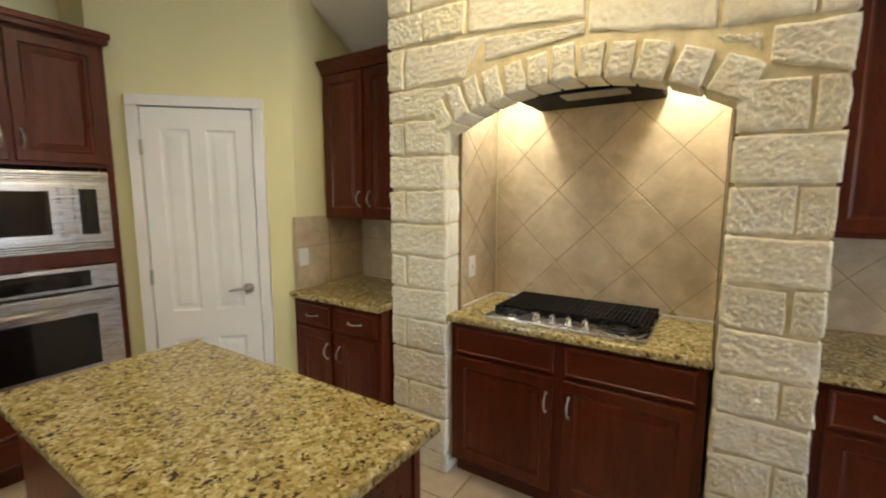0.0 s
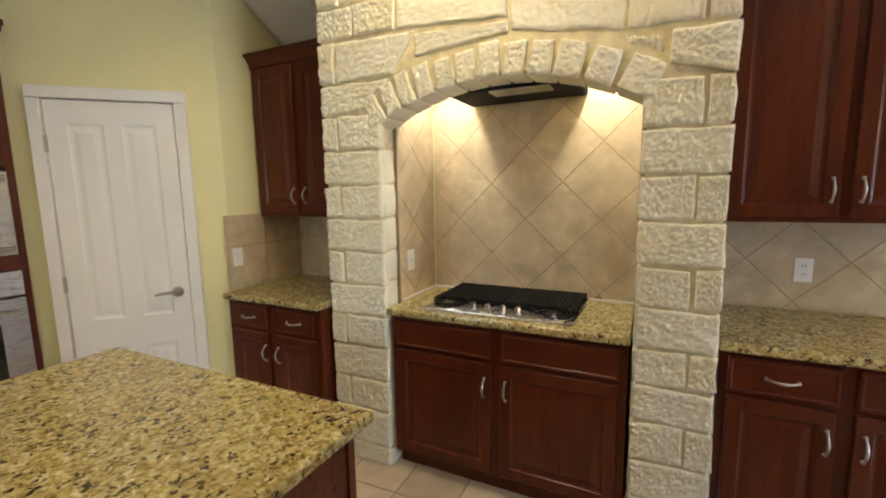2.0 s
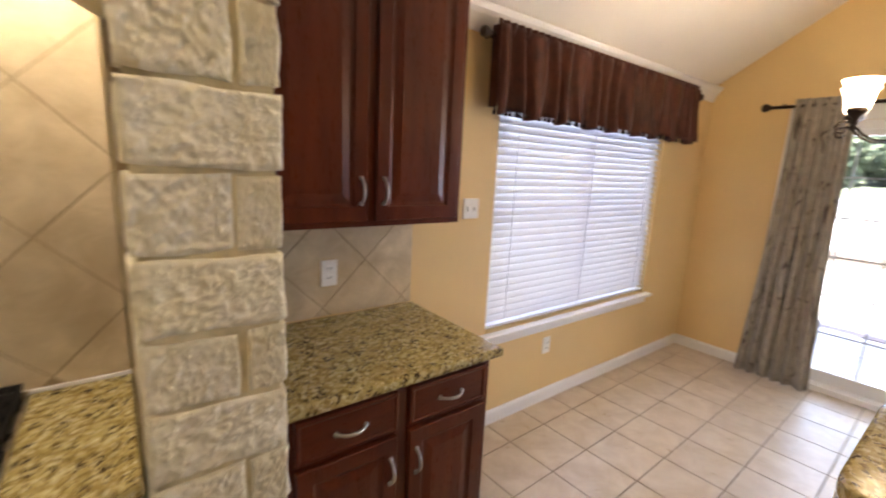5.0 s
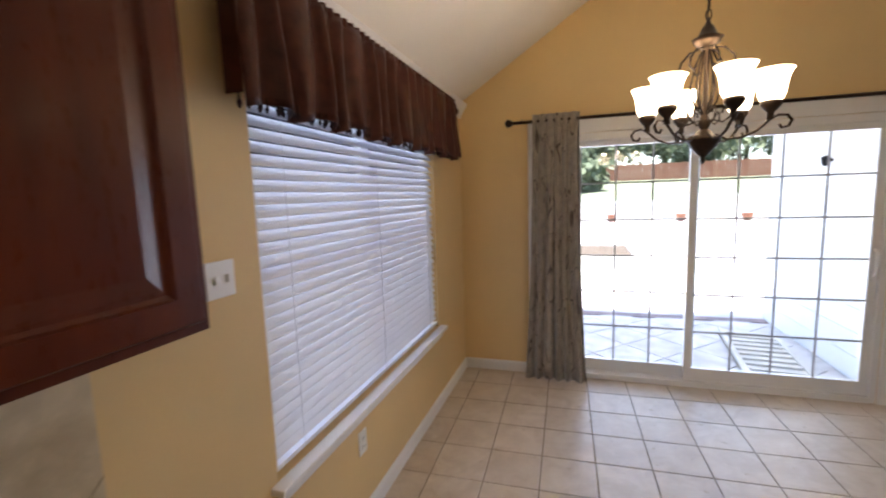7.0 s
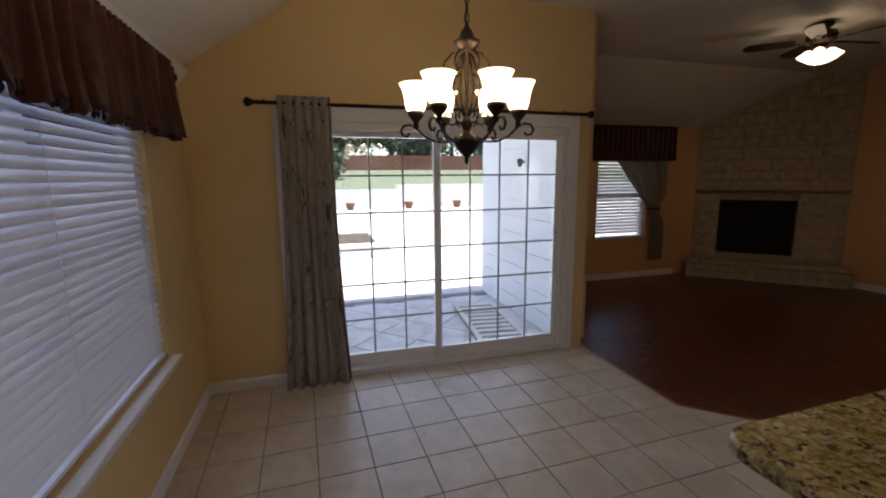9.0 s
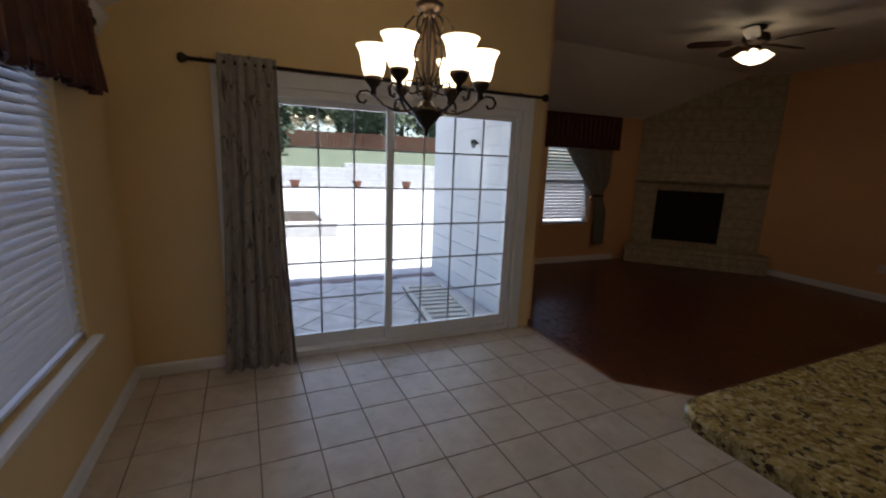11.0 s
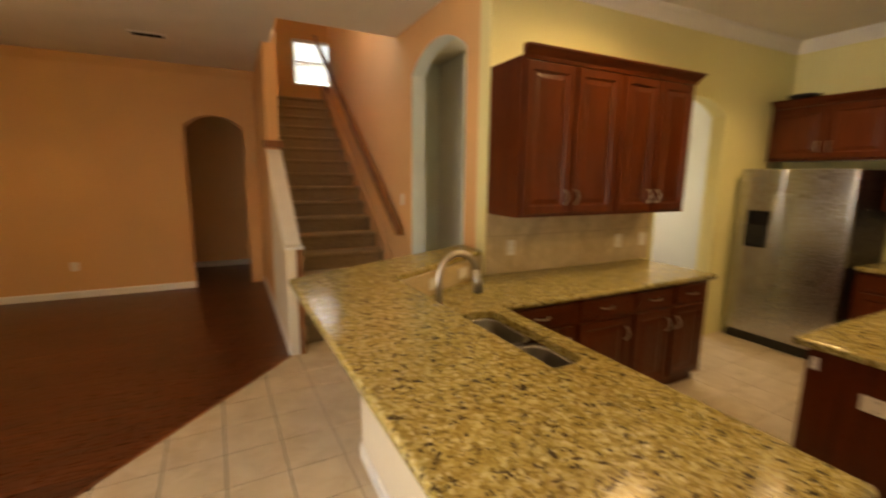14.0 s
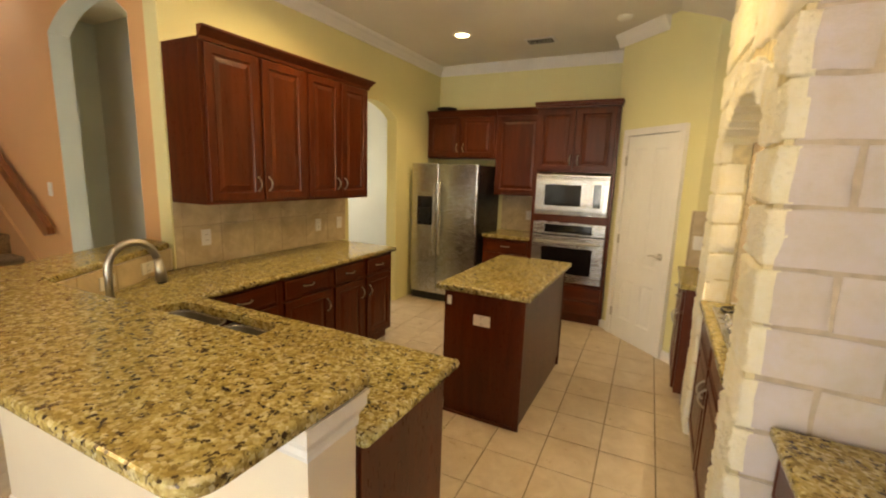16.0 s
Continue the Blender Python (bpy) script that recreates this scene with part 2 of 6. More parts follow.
DIMMORTAR = plain("tan_mortar_in_shade", (0.43, 0.355, 0.24), 0.95, spec=0.1, wear=0.3, scale=20)
SOOT = plain("sooted_firebox", (0.012, 0.010, 0.009), 0.95, wear=0.4)
BRONZE = plain("oiled_bronze", (0.045, 0.028, 0.018), 0.42, 0.7, wear=0.4, scale=40)
SHADE = glow("frosted_lamp_glass", (1.0, 0.80, 0.50), 1.9)
BULB = glow("ceiling_light_lens", (1.0, 0.86, 0.62), 4.0)
PLATE = plain("white_plastic", (0.80, 0.79, 0.75), 0.35, wear=0.04)
def slat_mat():
    """Thin white slats that let some light through."""
    s = Nodes("white_blind_slat", 0.45)
    s.b.inputs["Base Color"].default_value = (0.80, 0.80, 0.82, 1)
    tr, mx = s.t.nodes.new("ShaderNodeBsdfTranslucent"), s.t.nodes.new("ShaderNodeMixShader")
    tr.inputs["Color"].default_value = (0.80, 0.82, 0.86, 1)
    mx.inputs[0].default_value = 0.18
    s.t.links.new(s.b.outputs[0], mx.inputs[1])
    s.t.links.new(tr.outputs[0], mx.inputs[2])
    s.t.links.new(mx.outputs[0], s.t.nodes["Material Output"].inputs["Surface"])
    return s.m


SLAT = slat_mat()
GLASS = clear("window_glass")
VALANCE = cloth("brown_valance_cloth", (0.080, 0.023, 0.013), (0.042, 0.011, 0.007), 0.36, 0.0)
FRINGE = cloth("dark_fringe", (0.035, 0.014, 0.010), (0.02, 0.01, 0.008))
DRAPE = cloth("grey_drape_cloth", (0.36, 0.32, 0.26), (0.27, 0.24, 0.20), 0.7, 0.2, 0.9, (0.07, 0.05, 0.04))
SHEER = cloth("pale_swag_cloth", (0.42, 0.38, 0.30), (0.34, 0.30, 0.24))
CARPET = carpet()
def oak():
    s = Nodes("stained_oak", 0.35, 0, 0.5)
    v = s.mapped((14, 3, 3))
    s.put("Base Color", s.ramp(s.noise(4, 5, v, 0.6, 0.5), ((0.3, (0.16, 0.055, 0.020)), (0.7, (0.30, 0.115, 0.042)))))
    s.bump(s.noise(40, 3, v), 0.06, 0.002)
    return s.m


OAK = oak()
BLADE = plain("dark_fan_blade", (0.040, 0.016, 0.010), 0.5, wear=0.3)
SIDING = plain("white_siding", (0.80, 0.82, 0.85), 0.7, wear=0.06)
DULLSTRIP = plain("dull_reddish_strip", (0.30, 0.24, 0.25), 0.9, wear=0.25, scale=6)
CONCRETE = plain("patio_stone", (0.74, 0.725, 0.74), 0.85, wear=0.3, scale=6)
PALE = plain("pale_stone", (0.76, 0.74, 0.70), 0.9, wear=0.2, scale=5)
GRASS = plain("lawn", (0.20, 0.23, 0.16), 0.95, spec=0.1, wear=0.4, scale=3)
FENCE = plain("fence_wood", (0.20, 0.085, 0.05), 0.9, wear=0.3)
BARK = plain("bark", (0.10, 0.075, 0.055), 0.95, wear=0.4)
LEAF = leaf_mat("leaves", (0.085, 0.115, 0.065), (0.16, 0.19, 0.11))
LEAF2 = leaf_mat("dark_leaves", (0.06, 0.085, 0.055), (0.12, 0.15, 0.085))

# ---- building blocks ----
def mesh_of(name, bm):
    bmesh.ops.recalc_face_normals(bm, faces=bm.faces)
    me = bpy.data.meshes.new(name)
    bm.to_mesh(me)
    bm.free()
    return me


def part(name, bm, material, parent=None, label="", smooth=False):
    me = bm if isinstance(bm, bpy.types.Mesh) else mesh_of(name, bm)
    if not me.materials:
        me.materials.append(material)
    if smooth:
        for p in me.polygons:
            p.use_smooth = True
    ob = new(name, me)
    if parent is not None:
        ob.parent = parent
    if label:
        tagged(ob, label)
    return ob


def structure(name, bm, material, label, category="wall"):
    return tagged(part(name, bm, material), label, category, kind="structure")


def thing(name, m, label, category, group=""):
    ob = new(name)
    ob.empty_display_size = 0.1
    ob.matrix_world = m
    return tagged(ob, label, category, group)


def box(bm, x0, y0, z0, x1, y1, z1, bevel=0.0):
    m = Matrix.LocRotScale(((x0 + x1) / 2, (y0 + y1) / 2, (z0 + z1) / 2), None, (abs(x1 - x0), abs(y1 - y0), abs(z1 - z0)))
    vs = bmesh.ops.create_cube(bm, size=1, matrix=m)["verts"]
    if bevel:
        bmesh.ops.bevel(bm, geom=list({e for v in vs for e in v.link_edges}), offset=bevel, segments=2, affect="EDGES", profile=0.6)
    return bm


def boxed(*args, bevel=0.0):
    return box(bmesh.new(), *args, bevel=bevel)


def ring(bm, center, axis, radius, n):
    q = Vector(axis).normalized().to_track_quat("Z", "Y").to_matrix()
    return [bm.verts.new(Vector(center) + q @ Vector((radius * math.cos(2 * math.pi * k / n), radius * math.sin(2 * math.pi * k / n), 0))) for k in range(n)]


def tube(bm, pts, r, n=8):
    """A round bar along points, closed at both ends; r one radius or one for each point."""
    pts = [Vector(p) for p in pts]
    last = None
    for k, p in enumerate(pts):
        d = pts[min(k + 1, len(pts) - 1)] - pts[max(k - 1, 0)]
        vs = ring(bm, p, d, r[k] if isinstance(r, (list, tuple)) else r, n)
        if last:
            near = min(range(n), key=lambda s: (vs[s].co - last[0].co).length)
            vs = vs[near:] + vs[:near]
            if (vs[1].co - last[1].co).length > (vs[-1].co - last[1].co).length:
                vs = [vs[0]] + vs[:0:-1]
            for i in range(n):
                bm.faces.new((last[i], last[(i + 1) % n], vs[(i + 1) % n], vs[i]))
        else:
            bm.faces.new(vs)
        last = vs
    bm.faces.new(last)
    return bm


def lathe(bm, profile, n=20, at=(0, 0, 0)):
    """Turned about z; profile of (radius, height)."""
    rows = [[bm.verts.new((at[0] + max(r, 0.0005) * math.cos(2 * math.pi * k / n), at[1] + max(r, 0.0005) * math.sin(2 * math.pi * k / n), at[2] + z)) for k in range(n)] for r, z in profile]
    for a, b in zip(rows, rows[1:]):
        for k in range(n):
            bm.faces.new((a[k], a[(k + 1) % n], b[(k + 1) % n], b[k]))
    return bm


def prism(bm, pts, z0, z1, put=lambda u, v, w: (u, v, w)):
    lo = [bm.verts.new(put(u, v, z0)) for u, v in pts]
    hi = [bm.verts.new(put(u, v, z1)) for u, v in pts]
    bm.faces.new(lo), bm.faces.new(hi)
    for k in range(len(pts)):
        bm.faces.new((lo[k], lo[(k + 1) % len(pts)], hi[(k + 1) % len(pts)], hi[k]))
    return bm


def arc_pts(u0, u1, spring, apex, n=16):
    half, rise = (u1 - u0) / 2, apex - spring
    radius = (half * half + rise * rise) / (2 * rise)
    a = math.asin(min(1, half / radius))
    return [((u0 + u1) / 2 + radius * math.sin(-a + 2 * a * k / n), apex - radius + radius * math.cos(-a + 2 * a * k / n)) for k in range(n + 1)]


def wall(name, along, a0, a1, b0, b1, top, material, label, holes=(), bottom=0.0):
    """A wall that runs along 'x' or 'y' from a0 to a1, b0 to b1 thick. Holes (u0, u1, z0, z1[, apex]) in order of u."""
    bm = bmesh.new()
    put = (lambda u, z, w: (u, w, z)) if along == "x" else (lambda u, z, w: (w, u, z))

    def slab(pts):
        prism(bm, pts, b0, b1, put)
    u = a0
    for h in holes:
        u0, u1, z0, z1 = h[:4]
        slab([(u, bottom), (u0, bottom), (u0, top), (u, top)])
        if z0 > bottom:
            slab([(u0, bottom), (u1, bottom), (u1, z0), (u0, z0)])
        if len(h) > 4:
            arc = arc_pts(u0, u1, z1, h[4])
            slab(arc + [(u1, top), (u0, top)])
        else:
            slab([(u0, z1), (u1, z1), (u1, top), (u0, top)])
        u = u1
    slab([(u, bottom), (a1, bottom), (a1, top), (u, top)])
    return structure(name, bm, material, label)


def clip(poly, nx, ny, c):
    """The part of a convex polygon where nx*x + ny*y <= c."""
    out = []
    for k, p in enumerate(poly):
        q = poly[(k + 1) % len(poly)]
        dp, dq = nx * p[0] + ny * p[1] - c, nx * q[0] + ny * q[1] - c
        if dp <= 0:
            out.append(p)
        if dp * dq < 0:
            f = dp / (dp - dq)
            out.append((p[0] + f * (q[0] - p[0]), p[1] + f * (q[1] - p[1])))
    return out


# ---- structure ----
NORTH, NICHE, WEST, SINK, EAST, FAR = 3.20, 3.02, -2.78, -0.76, 5.22, -5.09
CEILING = 3.06
floor = structure("floor", prism(bmesh.new(), [(-3.0, -9.0), (7.58, -9.0), (7.58, -0.09), (5.37, -0.09), (5.37, 3.35), (-3.0, 3.35)], -0.15, -0.006), GROUT, "grouted slab under tiles and wood boards", "floor")
wall("wall_north", "x", 1.25, 5.38, NORTH, NORTH + 0.15, 3.1, GOLD, "golden yellow painted wall with a window", [(2.64, 4.46, 0.62, 2.10)])
wall("wall_alcove", "x", -1.5, 1.25, NICHE + 0.012, NICHE + 0.14, 3.1, YELLOW, "pale yellow wall behind cabinets")
wall("wall_patio", "y", -0.08, 3.35, EAST, EAST + 0.15, 3.2, GOLD, "golden yellow wall around the patio door", [(0.15, 2.555, 0.0, 2.06)])
wall("wall_west", "y", -0.9, 2.2, WEST - 0.12, WEST, 3.2, YELLOW, "pale yellow wall behind the refrigerator")
wall("wall_sink", "x", -2.9, 1.03, SINK - 0.14, SINK, 3.2, YELLOW, "pale yellow wall with an arched passage", [(-1.70, -0.80, 0.0, 2.24, 2.40)])
wall("wall_stairs", "y", -5.95, SINK - 0.001, 0.89, 1.026, 5.6, PEACH, "peach wall along the stairs with an arched passage", [(-2.19, -1.09, 0.0, 2.60, 2.80)])
wall("wall_far", "x", 2.28, 7.6, FAR - 0.14, FAR, 3.2, PEACH, "peach wall with an arched doorway", [(2.47, 3.20, 0.0, 2.27, 2.43)])
wall("wall_living_east", "y", -5.2, -0.08, 7.45, 7.60, 3.2, PEACH, "peach wall with a window beside the fireplace", [(-2.74, -1.81, 0.64, 2.02), (-1.62, -0.69, 0.64, 2.02)])
wall("wall_living_north", "x", 5.37, 7.6, -0.22, -0.08, 3.2, PEACH, "peach wall of the living room")
bm = bmesh.new()
prism(bm, [(-2.16, 1.66), (-1.37, 2.43), (-1.37, 3.03), (-1.49, 3.03), (-1.49, 2.49), (-2.24, 1.75)], 0, 3.1)
structure("wall_pantry", bm, YELLOW, "pale yellow diagonal wall around the pantry door")
structure("wall_west_return", boxed(-2.9, 1.74, 0, -2.17, 1.86, 3.1), YELLOW, "pale yellow wall beside the ovens")
# the hall behind the arches
wall("wall_hall", "x", -2.9, 0.89, -3.3, -3.18, 3.1, GREYBLUE, "grey-blue painted hall wall with a window", [(-2.4, -1.2, 0.9, 2.1)])
structure("wall_hall_divide", boxed(0.12, -3.18, 0, 0.24, -2.55, 3.0), GREYBLUE, "grey-blue hall partition")
wall("wall_hall_west", "y", -3.3, -0.9, -2.9, -2.78, 3.1, GREYBLUE, "grey-blue hall wall")
structure("wall_hall_lining", boxed(0.876, -1.12, 0, 0.886, -0.905, 3.0), GREYBLUE, "grey-blue back of the wall")
bm = bmesh.new()
reveal = [(-2.1895, 0.001)] + arc_pts(-2.1895, -1.0905, 2.60, 2.7995) + [(-1.0905, 0.001)]
inner = [(-2.184, 0.001)] + arc_pts(-2.184, -1.096, 2.598, 2.794) + [(-1.096, 0.001)]
for k in range(len(reveal) - 1):
    prism(bm, [reveal[k], reveal[k + 1], inner[k + 1], inner[k]], 0.885, 1.024, lambda u, v, w: (w, u, v))
structure("trim_arch_reveal", bm, GREYBLUE, "grey-blue painted reveal of the tall arch", "trim")
# stairwell and back hall
wall("wall_stair_left", "y", -8.1, -3.45, 2.14, 2.279, 5.6, PEACH, "peach wall beside the stairs")
structure("wall_stairs_low", boxed(0.89, -8.1, 0, 1.026, -5.951, 2.96), PEACH, "peach wall below the landing")
structure("wall_landing_end", boxed(-0.35, -7.72, 2.7, -0.25, -5.8, 5.6), PEACH, "peach end wall of the landing")
structure("wall_landing_back", boxed(-0.35, -5.8, 2.7, 0.889, -5.7, 5.6), PEACH, "peach wall of the landing")
wall("wall_landing", "x", -0.35, 2.28, -7.72, -7.60, 5.6, PEACH, "peach landing wall with a window", [(0.58, 1.38, 3.42, 4.30)])
structure("wall_back_hall", boxed(2.28, -6.72, 0, 5.0, -6.6, 3.1), PEACH, "peach wall of the back hall")
structure("wall_back_hall_end", boxed(4.4, -6.6, 0, 4.5, -5.23, 3.1), PEACH, "peach end wall of the back hall")
# sloped and flat ceilings
SLOPE = 2.14


def ceiling(name, pts, z0, z1, material=CEIL):
    return structure(name, prism(bmesh.new(), pts, z0, z1), material, "off-white painted ceiling", "ceiling")


ceiling("ceiling_kitchen", [(-2.9, -0.9), (1.03, -0.9), (1.03, -0.62), (5.37, -0.62), (5.37, SLOPE), (-2.9, SLOPE)], CEILING, CEILING + 0.1)
bm = bmesh.new()
prism(bm, [(SLOPE, CEILING), (3.36, CEILING - 0.64 * (3.36 - SLOPE)), (3.36, CEILING - 0.64 * (3.36 - SLOPE) + 0.1), (SLOPE, CEILING + 0.1)], -2.9, 5.37, lambda u, v, w: (w, u, v))
structure("ceiling_slope", bm, CEIL, "off-white sloped ceiling", "ceiling")
ceiling("ceiling_living", [(2.2, -5.2), (6.42, -5.2), (6.42, -0.08), (5.371, -0.08), (5.371, -0.62), (1.03, -0.62), (1.03, -2.62), (2.2, -2.62)], CEILING, CEILING + 0.1)
bm = bmesh.new()
prism(bm, [(6.42, CEILING), (7.6, CEILING - 0.64 * 1.18), (7.6, CEILING - 0.64 * 1.18 + 0.1), (6.42, CEILING + 0.1)], -5.2, -0.08, lambda u, v, w: (u, w, v))
structure("ceiling_living_slope", bm, CEIL, "off-white sloped living room ceiling", "ceiling")
ceiling("ceiling_landing", [(-0.4, -8.2), (2.28, -8.2), (2.28, -2.5), (0.89, -2.5), (0.89, -5.7), (-0.4, -5.7)], 5.5, 5.6)
structure("wall_stair_upper", boxed(1.03, -2.62, CEILING + 0.101, 2.28, -2.52, 5.5), PEACH, "peach wall over the foot of the stairs")
ceiling("ceiling_hall", [(-2.9, -3.3), (0.89, -3.3), (0.89, -0.9), (-2.9, -0.9)], 3.0, 3.06)
ceiling("ceiling_back_hall", [(2.28, -6.7), (5.0, -6.7), (5.0, -5.2), (2.28, -5.2)], 2.9, 3.0)


# crown moulding and baseboards
def moulding(name, pts, profile, material=TRIM, label="white painted moulding", category="trim"):
    """A profile (out from the wall to the right of the way, height) swept along a polyline in plan."""
    bm = bmesh.new()
    last = None
    pts = [Vector(p) for p in pts]
    for k, p in enumerate(pts):
        d0 = (pts[k] - pts[k - 1]).xy.normalized() if k else (pts[1] - pts[0]).xy.normalized()
        d1 = (pts[k + 1] - pts[k]).xy.normalized() if k < len(pts) - 1 else d0
        n0, n1 = Vector((d0.y, -d0.x)), Vector((d1.y, -d1.x))
        mit = (n0 + n1) / max(0.3, 1 + n0.dot(n1))
        vs = [bm.verts.new((p.x + mit.x * o, p.y + mit.y * o, p.z + h)) for o, h in profile]
        if last:
            for i in range(len(vs)):
                bm.faces.new((last[i], last[(i + 1) % len(vs)], vs[(i + 1) % len(vs)], vs[i]))
        else:
            bm.faces.new(vs)
        last = vs
    bm.faces.new(last)
    return structure(name, bm, material, label, category)


CROWN = ((0.001, -0.12), (0.012, -0.12), (0.016, -0.10), (0.045, -0.05), (0.062, -0.03), (0.07, -0.012), (0.07, -0.001), (0.001, -0.001))
BASE = ((0.001, 0.002), (0.014, 0.002), (0.014, 0.075), (0.008, 0.09), (0.001, 0.095))
moulding("trim_crown_kitchen", [(1.03, SINK, CEILING), (WEST, SINK, CEILING)], CROWN)
moulding("trim_crown_pantry", [(-2.2, 1.62, CEILING), (-1.74, 2.07, CEILING)], CROWN)
moulding("trim_crown_west", [(WEST, 1.73, CEILING), (WEST, SINK, CEILING)], tuple((-o, h) for o, h in CROWN))
zs = CEILING - 0.64 * (NORTH - SLOPE)
moulding("trim_crown_north", [(1.27, NORTH, zs - 0.005), (EAST, NORTH, zs - 0.005)], CROWN)
moulding("baseboard_north", [(2.12, NORTH, 0), (EAST, NORTH, 0)], BASE, category="baseboard")
moulding("baseboard_patio", [(EAST, NORTH - 0.015, 0), (EAST, 2.612, 0)], BASE, category="baseboard")
moulding("trim_crown_far", [(5.95, FAR, CEILING), (2.28, FAR, CEILING)], CROWN, PEACH, "peach painted crown moulding")
moulding("baseboard_back_hall", [(4.4, -6.6, 0), (2.28, -6.6, 0)], BASE, category="baseboard")
moulding("baseboard_far", [(7.45, FAR, 0), (3.20, FAR, 0)], BASE, category="baseboard")
moulding("baseboard_living_east", [(7.45, -0.22, 0), (7.45, -3.35, 0)], BASE, category="baseboard")
moulding("baseboard_stair", [(2.279, FAR, 0), (2.279, -2.04, 0)], BASE, category="baseboard")
moulding("baseboard_pantry", [(-2.155, 1.665, 0), (-2.03, 1.787, 0)], BASE, category="baseboard")
moulding("baseboard_pantry_right", [(-1.50, 2.303, 0), (-1.37, 2.43, 0)], BASE, category="baseboard")


# ---- stone chimney over the range ----
SX0, SX1, NX0, NX1, FRONT = -0.60, 1.26, -0.225, 0.955, 2.455
ARC_MID, ARC_SPRING, ARC_APEX = 0.365, 1.85, 2.00
HALF = (NX1 - NX0) / 2
ARC_R = (HALF ** 2 + (ARC_APEX - ARC_SPRING) ** 2) / (2 * (ARC_APEX - ARC_SPRING))
ARC_Z = ARC_APEX - ARC_R
RING = ARC_R + 0.155
chimney = thing("stone_chimney", pose(0, 0, 0), "pale limestone range surround with an arched opening", "range surround")
B = FRONT + 0.015
put_y = lambda u, v, w: (u, w, v)
for core in ((SX0 + 0.02, B - 0.011, 0, NX0 - 0.02, NICHE + 0.012, ARC_SPRING), (NX1 + 0.02, B - 0.011, 0, SX1 - 0.02, NORTH, ARC_SPRING),
             (SX0 + 0.02, B - 0.011, ARC_SPRING, NX0 - 0.02, NICHE + 0.012, 3.0), (NX1 + 0.02, B - 0.011, ARC_SPRING, SX1 - 0.02, NORTH, 3.0),
             (NX0 - 0.02, B + 0.171, 2.34, NX1 + 0.02, NICHE + 0.012, 2.42)):
    part("mortar", boxed(*core), MORTAR, chimney)
part("mortar", prism(bmesh.new(), arc_pts(NX0 - 0.02, NX1 + 0.02, ARC_SPRING, ARC_APEX + 0.02) + [(NX1 + 0.02, 3.0), (NX0 - 0.02, 3.0)], B - 0.013, B + 0.17, put_y), MORTAR, chimney)


def near_edge(i, n, length):
    """Even steps, but for one narrow step at either edge."""
    lip = min(0.25, 0.007 / max(length, 0.02))
    return 0.0 if i == 0 else 1.0 if i == n else lip + (1 - 2 * lip) * (i - 1) / (n - 2)


def stone(quad, put, out=0.03, rough=0.0054, cells=(46, 26), seed=0.0, round_edge=0.007, seat=0.03):
    """A hewn block over the corners (u, v) of quad, from 'seat' behind the face to 'out' in front of it."""
    bm = bmesh.new()
    nu, nv = cells
    a, b, c, d = (Vector((*p, 0)) for p in quad)
    g = []
    for j in range(nv + 1):
        row = []
        for i in range(nu + 1):
            s, t = near_edge(i, nu, (b - a).length), near_edge(j, nv, (d - a).length)
            edge = min(s, 1 - s, t, 1 - t)
            p = (a * (1 - s) + b * s) * (1 - t) + (d * (1 - s) + c * s) * t
            wob = noise.noise(Vector((p.x * 11 + seed, p.y * 11, seed))) * 0.010 if edge == 0 else 0
            q = Vector((p.x * 24, p.y * 24, seed * 3.1))
            chips = noise.fractal(q * 2.1, 0.45, 2.3, 3, noise_basis="VORONOI_F2F1")
            h = out + max(-1.2, min(1.2, noise.fractal(q * 1.4, 0.15, 2.2, 5) * 0.8 + (chips + 1.23) * 0.75)) * rough - (round_edge if edge == 0 else 0)
            row.append(bm.verts.new(put(p.x + wob, p.y + wob * 0.8, h)))
        g.append(row)
    for j in range(nv):
        for i in range(nu):
            bm.faces.new((g[j][i], g[j][i + 1], g[j + 1][i + 1], g[j + 1][i]))
    rim = g[0][:-1] + [r[-1] for r in g[:-1]] + g[-1][:0:-1] + [r[0] for r in g[:0:-1]]
    q = [(Vector((*quad[k], 0))) for k in range(4)]
    n = len(rim)
    back = []
    lu, lv = (b - a).length, (d - a).length
    loop_uv = [(near_edge(i, nu, lu), 0) for i in range(nu)] + [(1, near_edge(j, nv, lv)) for j in range(nv)] + [(near_edge(nu - i, nu, lu), 1) for i in range(nu)] + [(0, near_edge(nv - j, nv, lv)) for j in range(nv)]
    for s, t in loop_uv:
        p = (a * (1 - s) + b * s) * (1 - t) + (d * (1 - s) + c * s) * t
        back.append(bm.verts.new(put(p.x, p.y, -seat)))
    for k in range(n):
        bm.faces.new((rim[k], rim[(k + 1) % n], back[(k + 1) % n], back[k]))
    bmesh.ops.split_edges(bm, edges=[e for e in bm.edges if e.verts[0] in rim and e.verts[1] in rim])
    return bm


def front_put(u, v, h):
    return (u, B - h, v)


def lay(u0, u1, z0, z1, put, seed, face=STONE, **k):
    g = 0.0075
    part("stone", stone([(u0 + g, z0 + g), (u1 - g, z0 + g), (u1 - g, z1 - g), (u0 + g, z1 - g)], put, seed=seed, **k), face, chimney, "", True)


rng = random.Random(4)
LEFT_Z = (0.0, 0.115, 0.319, 0.494, 0.680, 0.854, 1.026, 1.203, 1.378, 1.554, 1.732, 1.91)
RIGHT_Z = (0.0, 0.055, 0.225, 0.394, 0.565, 0.721, 0.876, 1.046, 1.21, 1.386, 1.561, 1.735, 1.914)
seed = 1.0


